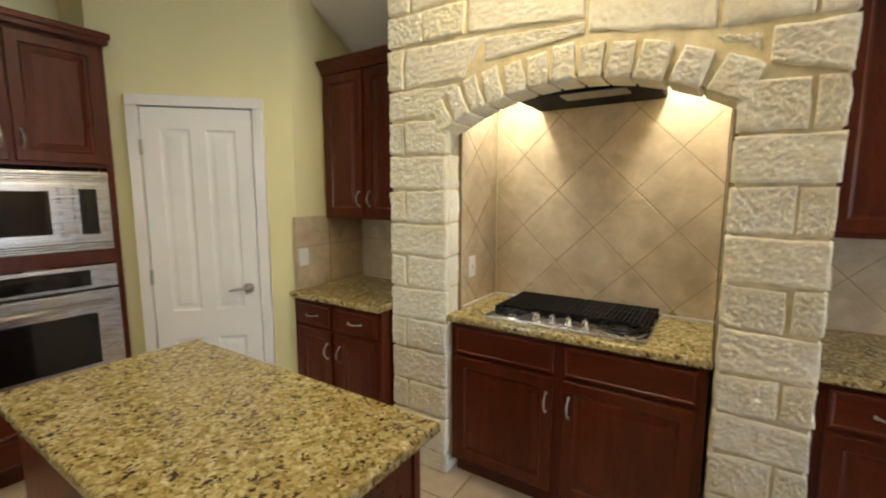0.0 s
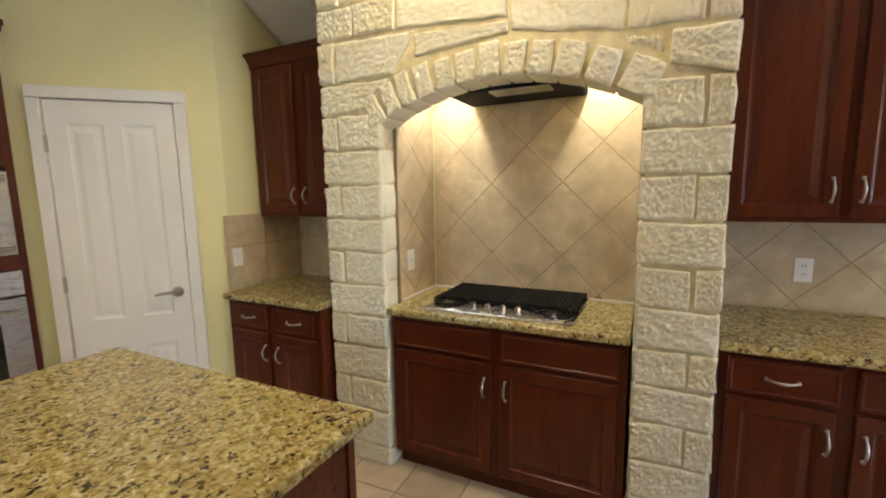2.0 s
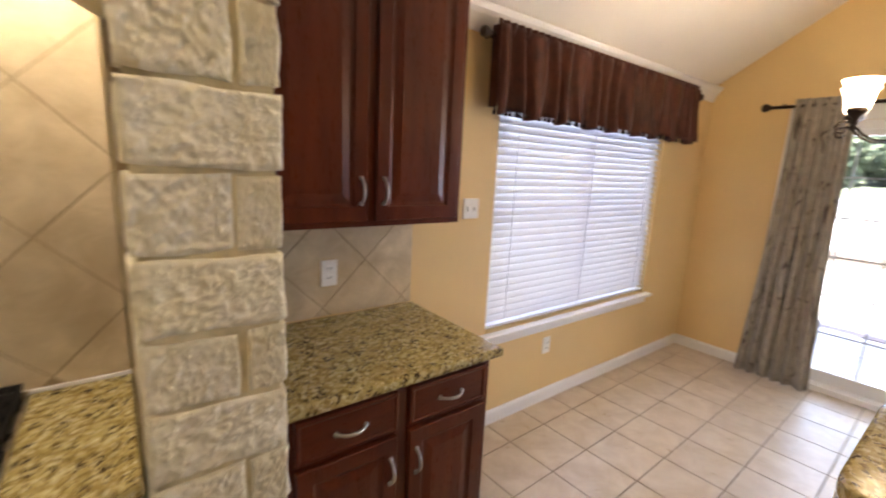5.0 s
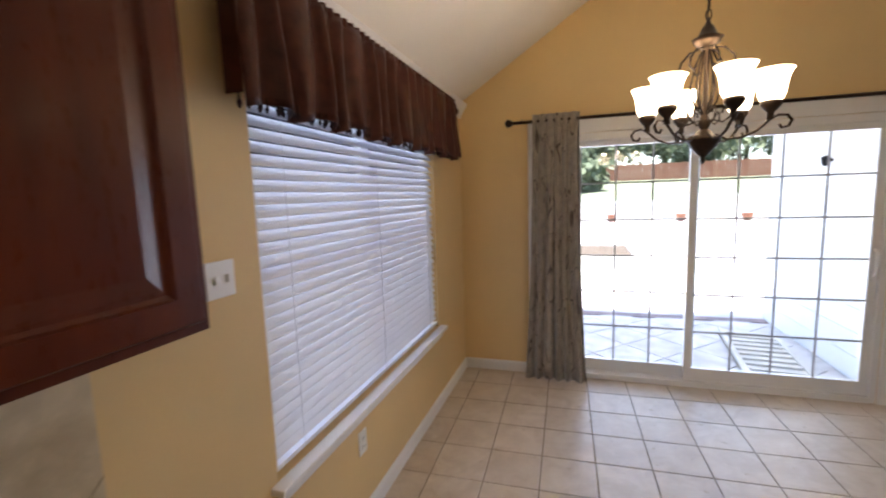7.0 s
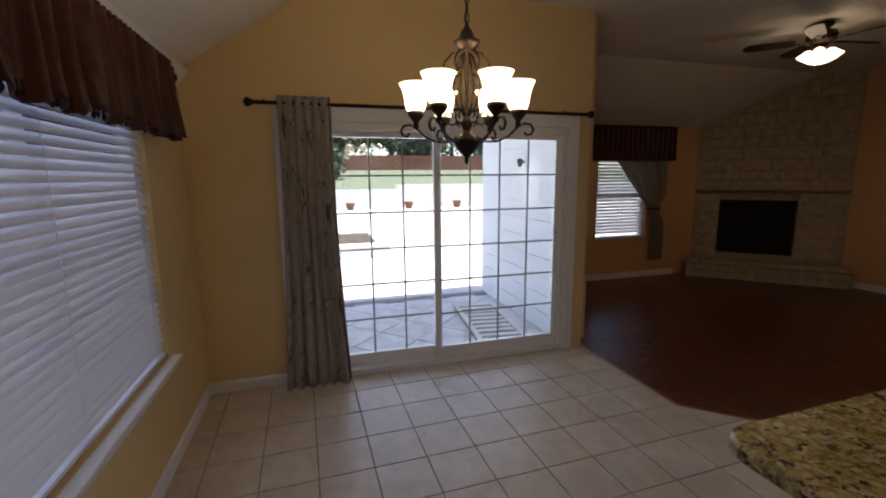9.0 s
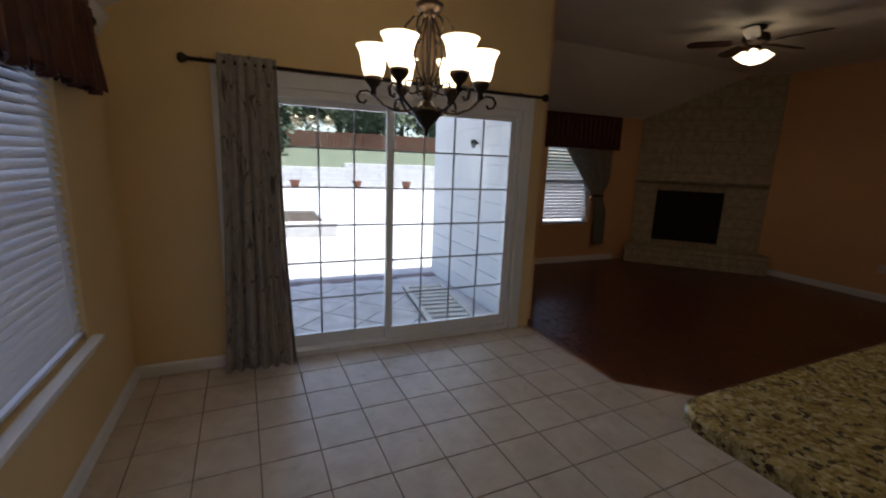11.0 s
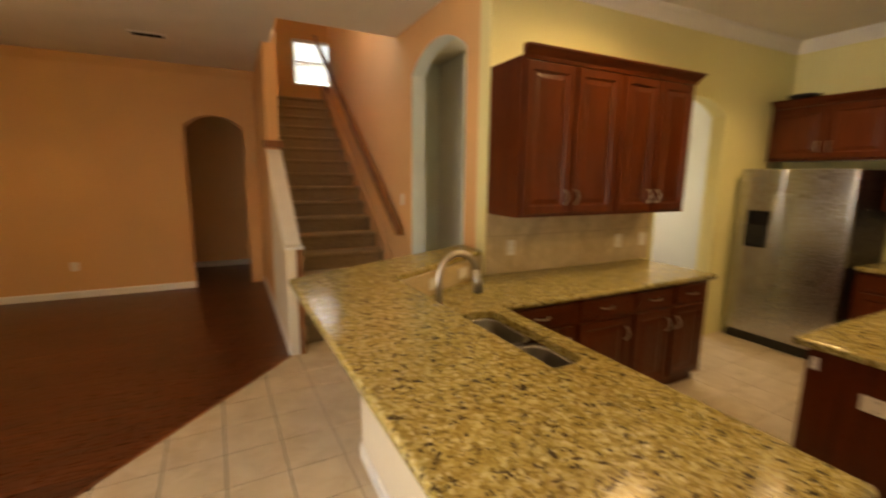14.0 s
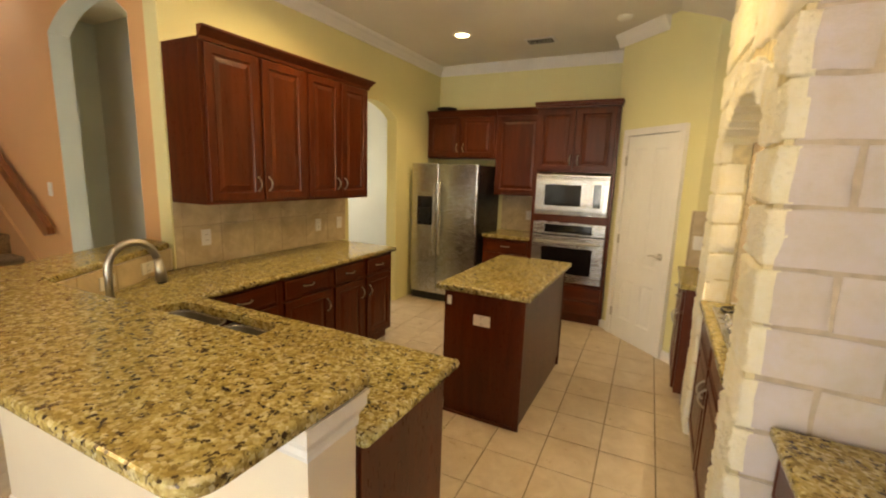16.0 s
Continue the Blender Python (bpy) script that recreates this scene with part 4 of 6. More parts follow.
# ---- pantry door ----
def panel_door(m, w, h, label):
    d = thing("door_1", m, label, "door")
    d["kind"] = "structure"
    bm = bmesh.new()
    stile, mid = 0.095, 0.085
    rails = [0.0, 0.21, 0.62, 0.80, h - 0.125, h]
    cols = [0.0, stile, w / 2 - mid / 2, w / 2 + mid / 2, w - stile, w]
    for a, b in ((0, 1), (2, 3), (4, 5)):
        box(bm, cols[a], -0.034, rails[0], cols[b], 0.0, rails[5])
        for c0, c1 in ((1, 2), (3, 4)):
            box(bm, cols[c0], -0.034, rails[a], cols[c1], 0.0, rails[b])
    part("leaf", bm, DOORW, d)
    for c0, c1 in ((1, 2), (3, 4)):
        for r0, r1 in ((1, 2), (3, 4)):
            pw, ph = cols[c1] - cols[c0], rails[r1] - rails[r0]
            bm = bmesh.new()
            rows = []
            for inset, depth in ((0.0, 0.0), (0.010, 0.008), (0.024, 0.010), (0.050, 0.004)):
                rows.append([bm.verts.new((x, -0.034 + depth, z)) for x, z in ((inset, inset), (pw - inset, inset), (pw - inset, ph - inset), (inset, ph - inset))])
            for a, b in zip(rows, rows[1:]):
                for k in range(4):
                    bm.faces.new((a[k], a[(k + 1) % 4], b[(k + 1) % 4], b[k]))
            bm.faces.new(rows[-1])
            p = part("panel", bm, DOORW, d)
            p.location = (cols[c0], 0, rails[r0])
    bm = bmesh.new()
    for r in ((-0.066, 0.0, h + 0.006), ):
        box(bm, -0.068, -0.052, 0.001, -0.006, -0.0005, h + 0.006, bevel=0.006)
        box(bm, w + 0.006, -0.052, 0.001, w + 0.068, -0.0005, h + 0.006, bevel=0.006)
        box(bm, -0.068, -0.052, h + 0.0065, w + 0.068, -0.0005, h + 0.07, bevel=0.006)
    part("casing", bm, TRIM, d)
    # black strip that stands in for the shadow in the door's top gap
    part("gap", boxed(-0.0055, -0.012, h + 0.0005, w + 0.0055, -0.001, h + 0.006), BLACK, d, "black strip for the shadow in the gap over the door")
    for z in (0.25, 1.02, 1.80):
        part("hinge", boxed(-0.008, -0.058, z - 0.045, 0.004, -0.0345, z + 0.045, bevel=0.003), NICKEL, d)
    bm = lathe(bmesh.new(), ((0.0, 0.0), (0.032, 0.0), (0.030, 0.008), (0.014, 0.012), (0.012, 0.045), (0.0, 0.046)), 18)
    bmesh.ops.transform(bm, matrix=pose(w - 0.065, -0.034, 0.93, 90), verts=bm.verts)
    tube(bm, [(w - 0.065, -0.076, 0.93), (w - 0.095, -0.078, 0.934), (w - 0.135, -0.078, 0.930), (w - 0.175, -0.074, 0.922)], [0.010, 0.009, 0.008, 0.006], 8)
    part("door_handle", bm, NICKEL, d, "brushed nickel lever handle", True)
    return d


panel_door(pose(-1.978, 1.838, 0.006, 0, 0, 45), 0.61, 2.035, "white four-panel pantry door, closed")
# black strip for the shadow under the door
part("threshold_gap", boxed(-0.0, -0.02, -0.0055, 0.61, -0.002, 0.0005), BLACK, bpy.data.objects["door_1"])

# ---- refrigerator wall (units face the room to the east) ----


def west(y0, front_x):
    return pose(front_x, y0, 0, 0, 0, 90)


wall_unit(west(-0.745, -2.45), 0.975, "rl", 1.83, 2.37, "cherry cabinet above the refrigerator", sides=(False, False))
wall_unit(west(0.235, -2.45), 0.59, "r", 1.385, 2.37, "single-door cherry wall cabinet", sides=(False, False))
base_unit(west(0.235, -2.16), 0.59, "r", "cherry base cabinet between refrigerator and ovens", depth=0.61)
slab("countertop", [(WEST + 0.008, 0.235), (-2.12, 0.235), (-2.12, 0.828), (WEST + 0.008, 0.828)], TOP, "small speckled granite counter beside the ovens")

fridge = thing("refrigerator", pose(-1.965, -0.70, 0, 0, 0, 90), "stainless side-by-side refrigerator with a water dispenser", "refrigerator")
part("cabinet", boxed(0.0, 0.07, 0.02, 0.905, 0.76, 1.735), BLACK, fridge, "black refrigerator case")
part("freezer_door", boxed(0.003, 0.0, 0.10, 0.385, 0.065, 1.745, bevel=0.012), STEEL, fridge, "brushed steel freezer door")
part("fridge_door", boxed(0.391, 0.0, 0.10, 0.902, 0.065, 1.745, bevel=0.012), STEEL, fridge, "brushed steel door")
part("kick_grille", boxed(0.01, 0.03, 0.004, 0.895, 0.08, 0.095), BLACK, fridge)
bm = bmesh.new()
box(bm, 0.095, -0.006, 0.98, 0.305, -0.0005, 1.34, bevel=0.004)
part("dispenser", bm, BLACKGLASS, fridge, "black water dispenser panel")
part("dispenser_recess", boxed(0.115, -0.008, 1.0, 0.285, -0.0062, 1.20), BLACK, fridge)
for hx in (0.352, 0.424):
    bm = tube(bmesh.new(), [(hx, -0.001, 0.62), (hx, -0.045, 0.66), (hx, -0.052, 0.80), (hx, -0.052, 1.35), (hx, -0.045, 1.47), (hx, -0.001, 1.51)], 0.011, 8)
    part("handle", bm, NICKEL, fridge, "long steel handle", True)
bowl = thing("basket", pose(-2.60, -0.55, 2.435), "dark round tray on top of the cabinet", "tray")
part("tray", lathe(bmesh.new(), ((0.0, 0.0), (0.10, 0.0), (0.13, 0.03), (0.135, 0.055), (0.12, 0.05), (0.09, 0.03), (0.0, 0.025)), 20), BLACK, bowl, smooth=True)

tower = thing("oven_cabinet", west(0.845, -2.06), "tall cherry cabinet with built-in microwave and oven", "cabinet")
TW = 0.856
bm = bmesh.new()
box(bm, 0, 0, 0.10, 0.035, 0.71, 2.38)
box(bm, TW - 0.035, 0, 0.10, TW, 0.71, 2.38)
box(bm, 0.0351, 0.0, 1.68, TW - 0.0351, 0.60, 2.38)
box(bm, 0.0351, 0.0, 1.135, TW - 0.0351, 0.60, 1.215)
box(bm, 0.0351, 0.0, 0.10, TW - 0.0351, 0.60, 0.46)
part("body", bm, CHERRY, tower)
part("toe_kick", boxed(0, 0.06, 0.001, TW, 0.7, 0.0995), CHERRY, tower)
front(tower, "cabinet_door", 0.03, 1.70, 0.385, 0.64, "r")
front(tower, "cabinet_door", 0.441, 1.70, 0.385, 0.64, "l")
front(tower, "drawer", 0.03, 0.285, TW - 0.06, 0.155, "")
front(tower, "drawer", 0.03, 0.12, TW - 0.06, 0.15, "")
bm = bmesh.new()
box(bm, -0.012, -0.05, 2.36, TW + 0.012, 0.71, 2.385)
box(bm, -0.02, -0.065, 2.3851, TW + 0.02, 0.71, 2.42, bevel=0.008)
part("crown", bm, CHERRY_H, tower)
mw = thing("microwave", west(0.845 + 0.04, -2.06), "built-in stainless microwave with a window", "microwave")
part("trim_kit", boxed(0.0, -0.022, 1.217, 0.776, 0.30, 1.655, bevel=0.006), STEEL, mw, "steel trim frame")
for z in (1.225, 1.60):
    bm = bmesh.new()
    for k in range(3):
        box(bm, 0.012, -0.030, z + 0.012 * k, 0.764, -0.0225, z + 0.012 * k + 0.008, bevel=0.002)
    part("louvre_bed", boxed(0.010, -0.0245, z - 0.001, 0.766, -0.0225, z + 0.037), BLACK, mw, "black louvre slot")
    part("louvre", bm, STEEL, mw)
part("door", boxed(0.055, -0.046, 1.275, 0.60, -0.0225, 1.59, bevel=0.006), STEEL, mw, "steel door")
part("window", boxed(0.11, -0.050, 1.318, 0.50, -0.0465, 1.548, bevel=0.001), BLACKGLASS, mw, "dark mirrored window")
part("control_panel", boxed(0.605, -0.046, 1.275, 0.725, -0.0225, 1.59, bevel=0.004), STEEL, mw)
part("handle", boxed(0.535, -0.075, 1.30, 0.56, -0.0465, 1.565, bevel=0.008), STEEL, mw, "upright steel handle")
part("keypad", boxed(0.625, -0.049, 1.31, 0.705, -0.0465, 1.56), BLACKGLASS, mw, "black keypad")
oven = thing("wall_oven", west(0.845 + 0.04, -2.06), "built-in stainless wall oven with a bar handle", "oven")
part("control_panel", boxed(0.0, -0.03, 1.0, 0.776, 0.30, 1.13, bevel=0.005), STEEL, oven, "steel control panel")
part("display", boxed(0.13, -0.034, 1.02, 0.646, -0.0305, 1.11), BLACKGLASS, oven, "black display strip")
part("gap", boxed(0.002, -0.02, 0.986, 0.774, 0.28, 0.999), BLACK, oven, "black vent gap")
part("door", boxed(0.0, -0.035, 0.475, 0.776, 0.30, 0.985, bevel=0.006), STEEL, oven, "steel oven door")
bm = boxed(0.115, -0.039, 0.565, 0.66, -0.0355, 0.86, bevel=0.0015)
part("window", bm, BLACKGLASS, oven, "black oven window")
bm = tube(bmesh.new(), [(0.04, -0.036, 0.915), (0.05, -0.078, 0.92), (0.388, -0.088, 0.92), (0.726, -0.078, 0.92), (0.736, -0.036, 0.915)], 0.012, 8)
part("handle", bm, NICKEL, oven, "steel bar handle", True)

# ---- sink wall ----
def south(x1, front_y):
    return pose(x1, front_y, 0, 0, 0, 180)


wall_unit(south(1.02, SINK + 0.365), 0.86, "rl", 1.375, 2.385, "cherry wall cabinet with two doors", depth=0.36, sides=(False, False))
wall_unit(south(0.159, SINK + 0.365), 0.80, "rl", 1.375, 2.385, "cherry wall cabinet with two doors", depth=0.36, sides=(False, True))
base_unit(south(0.20, -0.115), 0.85, "rl", "cherry base cabinet at the end of the sink wall", depth=0.64)
base_unit(south(0.72, -0.115), 0.518, "r", "cherry base cabinet with one drawer", depth=0.64)
base_unit(south(1.30, -0.115), 0.578, "r", "cherry corner base cabinet by the sink", depth=0.64)
pen = thing("peninsula_cabinet", pose(1.385, 1.49, 0, 0, 0, -90), "cherry sink cabinet with a plain end panel", "cabinet")
bm = bmesh.new()
box(bm, 0.0, 0.0, 0.10, 1.60, 0.51, 0.70)
box(bm, 0.0, 0.0, 0.7005, 0.72, 0.51, 0.873)
box(bm, 1.53, 0.0, 0.7005, 1.60, 0.51, 0.873)
box(bm, 0.7205, 0.0, 0.7005, 1.5295, 0.02, 0.873)
part("body", bm, CHERRY, pen)
part("toe_kick", boxed(0.02, 0.06, 0.001, 1.6, 0.5, 0.0995), CHERRY, pen)
part("end_panel", boxed(-0.012, -0.004, 0.001, -0.0005, 0.505, 0.873, bevel=0.002), CHERRY, pen)
for k in range(3):
    front(pen, "cabinet_door", 0.03 + 0.5 * k, 0.125, 0.46, 0.565, "R" if k % 2 else "L")
    front(pen, "drawer", 0.03 + 0.5 * k, 0.712, 0.46, 0.14, "c" if k == 0 else "")

# counter in an L round the sink cut-out
SKX0, SKX1, SKY0, SKY1 = 1.435, 1.80, -0.02, 0.70
bm = bmesh.new()
for x0, y0, x1, y1 in ((-0.655, SINK + 0.007, 1.345, -0.075), (1.345, SINK + 0.007, SKX0, 1.525), (SKX0, SKY1, 1.910, 1.525), (SKX0, SINK + 0.007, 1.910, SKY0), (SKX1, SKY0, 1.910, SKY1)):
    box(bm, x0, y0, 0.874, x1, y1, TOP)
bmesh.ops.remove_doubles(bm, verts=bm.verts, dist=0.0004)
lip = tube(bmesh.new(), [(-0.655, -0.075, 0.894), (1.345, -0.075, 0.894)], 0.02, 12)
ctop = tagged(part("countertop", bm, GRANITE), "speckled gold granite counter round the sink", "countertop")
part("edge", lip, GRANITE, ctop, "", True)
part("edge", tube(bmesh.new(), [(1.345, -0.075, 0.894), (1.345, 1.525, 0.894)], 0.02, 12), GRANITE, ctop, "", True)
part("edge", tube(bmesh.new(), [(1.335, 1.525, 0.894), (1.908, 1.525, 0.894)], 0.02, 12), GRANITE, ctop, "", True)
part("edge", tube(bmesh.new(), [(-0.655, SINK + 0.007, 0.894), (-0.655, -0.075, 0.894)], 0.02, 12), GRANITE, ctop, "", True)

def bowl_rim(x0, x1, y0, y1, r):
    """A rounded rectangle."""
    out = []
    for cx, cy, a0 in ((x1 - r, y1 - r, 0), (x0 + r, y1 - r, 90), (x0 + r, y0 + r, 180), (x1 - r, y0 + r, 270)):
        out += [(cx + r * math.cos(radians(a0 + 15 * k)), cy + r * math.sin(radians(a0 + 15 * k))) for k in range(7)]
    return out


# rounded corners of the cut-out
for cx, cy, sx, sy in ((SKX0, SKY0, 1, 1), (SKX1, SKY0, -1, 1), (SKX1, SKY1, -1, -1), (SKX0, SKY1, 1, -1)):
    fil = [(cx, cy)] + [(cx + sx * 0.075 * (1 - math.cos(radians(15 * k))), cy + sy * 0.075 * (1 - math.sin(radians(15 * k)))) for k in range(7)]
    part("corner", prism(bmesh.new(), fil, 0.8745, TOP - 0.0003), GRANITE, ctop)

sink = thing("sink", pose(0, 0, 0), "double-bowl stainless undermount sink", "sink")
for y0, y1 in ((SKY0 - 0.008, 0.365), (0.385, SKY1 + 0.008)):
    bm = bmesh.new()
    rows = []
    for inset, z in ((0.0, 0.873), (0.017, 0.872), (0.022, 0.862), (0.030, 0.74), (0.06, 0.715), (0.15, 0.712)):
        r = []
        for cx, cy, a0 in ((SKX1 + 0.008 - inset, y1 - inset, 0), (SKX0 - 0.008 + inset, y1 - inset, 90), (SKX0 - 0.008 + inset, y0 + inset, 180), (SKX1 + 0.008 - inset, y0 + inset, 270)):
            rr = max(0.02, 0.085 - inset * 0.4)
            for s in range(5):
                a = radians(a0 + 22.5 * s)
                r.append(bm.verts.new((cx - rr * (1 if a0 in (0, 270) else -1) + rr * math.cos(a), cy - rr * (1 if a0 in (0, 90) else -1) + rr * math.sin(a), z)))
        rows.append(r)
    for a, b in zip(rows, rows[1:]):
        for k in range(20):
            bm.faces.new((a[k], a[(k + 1) % 20], b[(k + 1) % 20], b[k]))
    bm.faces.new(rows[-1])
    bowl = part("bowl", bm, BOWL, sink, "brushed steel bowl", True)
    loop = [v for v in bowl_rim(SKX0 + 0.009, SKX1 - 0.009, y0 + 0.017, y1 - 0.017, 0.078)]
    part("rim", tube(bmesh.new(), [(x, y, 0.871) for x, y in loop + loop[:1]], 0.0035, 6), CHROME, bowl, "polished rim", True)
part("divider", boxed(SKX0 - 0.006, 0.3655, 0.78, SKX1 + 0.006, 0.3845, 0.868, bevel=0.004), BOWL, sink)

soap = thing("soap_dispenser", pose(1.862, 0.03, TOP), "small brushed nickel soap dispenser beside the faucet", "soap dispenser")
part("base", lathe(bmesh.new(), ((0.0, 0.0005), (0.018, 0.0005), (0.017, 0.010), (0.010, 0.018), (0.0, 0.018)), 14), NICKEL, soap, smooth=True)
part("spout", tube(bmesh.new(), [(0, 0, 0.015), (0, 0.004, 0.07), (-0.006, 0.02, 0.105), (-0.016, 0.05, 0.122), (-0.03, 0.078, 0.116)], 0.006, 8), NICKEL, soap, smooth=True)

faucet = thing("faucet", pose(1.85, 0.16, TOP) @ Matrix.Scale(1.18, 4), "brushed nickel gooseneck faucet with a pull-down spray", "faucet")
part("base", lathe(bmesh.new(), ((0.0, 0.0005), (0.030, 0.0005), (0.028, 0.012), (0.022, 0.03), (0.021, 0.07), (0.0, 0.07)), 18), NICKEL, faucet, smooth=True)
pts = [(0, 0, 0.06), (0, 0, 0.22)] + [(-0.085 + 0.085 * math.cos(radians(a)), 0, 0.22 + 0.095 * math.sin(radians(a))) for a in range(15, 166, 15)]
part("spout", tube(bmesh.new(), pts, 0.0135, 10), NICKEL, faucet, smooth=True)
part("spray_head", tube(bmesh.new(), [(-0.169, 0, 0.235), (-0.176, 0, 0.19), (-0.180, 0, 0.15)], [0.015, 0.019, 0.020], 10), NICKEL, faucet, "", True)
part("spray_tip", tube(bmesh.new(), [(-0.180, 0, 0.1495), (-0.181, 0, 0.142)], 0.017, 10), BLACK, faucet)
part("lever", tube(bmesh.new(), [(0.0, -0.02, 0.055), (0.0, -0.065, 0.07), (0.005, -0.10, 0.115)], [0.010, 0.006, 0.007], 8), NICKEL, faucet, smooth=True)

# ---- raised bar ----
BAR = 1.10
knee = bmesh.new()
KN = [(1.912, 1.50), (2.09, 1.50), (2.09, -0.36), (1.10, -1.00), (1.027, -1.00), (1.03, -0.79), (1.912, -0.251)]
prism(knee, KN, 0.0, BAR - 0.041)
structure("wall_bar", knee, CREAM, "cream knee wall that carries the bar top")
moulding("baseboard_bar", [(2.09, -0.36, 0), (2.09, 1.50, 0), (1.916, 1.50, 0)], tuple((o, h) for o, h in BASE)[::-1], category="baseboard")
BED = ((0.001, -0.115), (0.010, -0.115), (0.014, -0.10), (0.012, -0.085), (0.030, -0.060), (0.040, -0.045), (0.040, -0.020), (0.048, -0.012), (0.048, -0.0005), (0.001, -0.0005))
moulding("trim_bar", [(2.09, -0.36, BAR - 0.041), (2.09, 1.50, BAR - 0.041), (1.914, 1.50, BAR - 0.041)], BED, label="white moulding under the bar top")
slab("bar_top", [(1.866, 1.55), (2.405, 1.55), (2.445, -0.42), (1.04, -1.10), (1.04, -0.80), (1.06, -0.765), (1.915, -0.255)], BAR, "speckled gold granite bar top with a rounded corner", rounds=(0, 1), radius=0.085)
tiles_on("backsplash_bar", -0.24, 1.50, TOP + 0.001, BAR - 0.042, lambda u, v, w: (1.911 - w, u, v), TILE, 0, (0.0, TOP), "beige tiles under the bar top", grout=PALEGROUT)
dv = Vector((1.93 - 1.03, -0.24 + 0.79)).normalized()
tiles_on("backsplash_bar_corner", 0.02, 1.05, TOP + 0.001, BAR - 0.042, lambda u, v, w: (1.03 + dv.x * u - dv.y * w, -0.79 + dv.y * u + dv.x * w, v), TILE, 0, (0.0, TOP), "beige tiles on the diagonal bar wall", grout=PALEGROUT)
ang = math.degrees(math.atan2(dv.y, dv.x)) + 180
for u in (0.30, 0.66):
    wall_plate(pose(1.03 + dv.x * u - dv.y * 0.007, -0.79 + dv.y * u + dv.x * 0.007, 0.985, 0, 0, ang), "white socket on the bar backsplash", w=0.115, h=0.072)
wall_plate(pose(2.091, 0.95, 0.38, 0, 0, 90), "white socket on the knee wall")

# ---- island ----
isl = thing("kitchen_island", pose(0, 0, 0), "dark cherry kitchen island with plain side panels", "kitchen island")
part("body", boxed(-0.87, 0.95, 0.09, 0.285, 1.495, 0.873), CHERRY, isl)
part("base", boxed(-0.86, 0.96, 0.001, 0.275, 1.485, 0.09), CHERRY, isl)
for x in (-0.87, 0.285):
    part("corner_post", boxed(x - 0.006 if x > 0 else x - 0.008, 1.475, 0.001, x + 0.008 if x > 0 else x + 0.006, 1.503, 0.872, bevel=0.003), CHERRY, isl)
part("shoe_moulding", boxed(0.2855, 0.955, 0.001, 0.297, 1.49, 0.02, bevel=0.004), CHERRY, isl)
slab("countertop", [(-0.92, 0.905), (0.335, 0.905), (0.335, 1.54), (-0.92, 1.54)], TOP, "speckled gold granite island top")
wall_plate(pose(0.2865, 1.22, 0.695, 0, 0, 90), "white socket on the island side", w=0.115, h=0.072)
wall_plate(pose(0.2865, 0.985, 0.80, 0, 0, 90), "small white plate near the island corner", "switch", w=0.03, h=0.06)

# ---- ceiling fittings ----
# rings and lenses, also for the two added lamps
for cx, cy in CANS:
    can = thing("ceiling_light", pose(cx, cy, CEILING), "round recessed ceiling light, lit, one known and two added", "ceiling light", "recessed kitchen lights")
    part("trim_ring", lathe(bmesh.new(), ((0.070, -0.001), (0.098, -0.001), (0.096, -0.008), (0.074, -0.012), (0.070, -0.004)), 24), TRIM, can, smooth=True)
    part("lens", lathe(bmesh.new(), ((0.0, -0.002), (0.0695, -0.002)), 24), BULB, can)
vent = thing("ceiling_vent", pose(-2.04, 0.83, CEILING), "small white ceiling air vent", "air vent")
part("frame", boxed(-0.10, -0.16, -0.010, 0.10, 0.16, -0.001, bevel=0.003), TRIM, vent)
for k in range(9):
    part("slat", boxed(-0.075, -0.13 + 0.03 * k, -0.014, 0.075, -0.112 + 0.03 * k, -0.0105), IRON, vent)
det = thing("smoke_detector", pose(-1.63, 1.70, CEILING), "round white smoke detector", "smoke detector")
part("case", lathe(bmesh.new(), ((0.0, -0.035), (0.05, -0.034), (0.065, -0.02), (0.068, -0.001)), 20), PLATE, det, smooth=True)


# ---- dining window and blinds ----
def blinds(name, m, w, h, label, pitch=0.043, tilt=54):
    """A venetian blind; local x across, hangs down from z = 0, room side -y."""
    b = thing(name, m, label, "blinds")
    part("head_rail", boxed(0, -0.03, -0.045, w, 0.02, -0.001, bevel=0.004), SLAT, b)
    bm = bmesh.new()
    c, s = math.cos(radians(tilt)), math.sin(radians(tilt))
    rows = []
    for k in range(5):
        a = -0.025 + 0.0125 * k
        lift = 0.003 * math.cos(a / 0.025 * math.pi / 2)
        rows.append([bm.verts.new((x, a * c, a * s + lift + t)) for x in (0.004, w - 0.004) for t in (0, 0.0026)])
    for r0, r1 in zip(rows, rows[1:]):
        bm.faces.new((r0[0], r0[2], r1[2], r1[0])), bm.faces.new((r0[1], r0[3], r1[3], r1[1]))
    bm.faces.new((rows[0][0], rows[0][1], rows[0][3], rows[0][2])), bm.faces.new((rows[-1][0], rows[-1][1], rows[-1][3], rows[-1][2]))
    me = mesh_of("slat", bm)
    n = int((h - 0.08) / pitch)
    for k in range(n):
        ob = part("slat", me, SLAT, b)
        ob.location = (0, 0, -0.065 - pitch * k)
        ob.rotation_euler = (radians(random.uniform(-2, 2)), 0, radians(random.uniform(-0.08, 0.08)))
    part("bottom_rail", boxed(0, -0.022, -h + 0.004, w, 0.022, -h + 0.022, bevel=0.003), SLAT, b)
    for x in (0.16, w / 2, w - 0.16):
        part("cord", tube(bmesh.new(), [(x, -0.028, -0.045), (x, -0.028, -h + 0.02)], 0.0012, 5), SLAT, b)
    return b


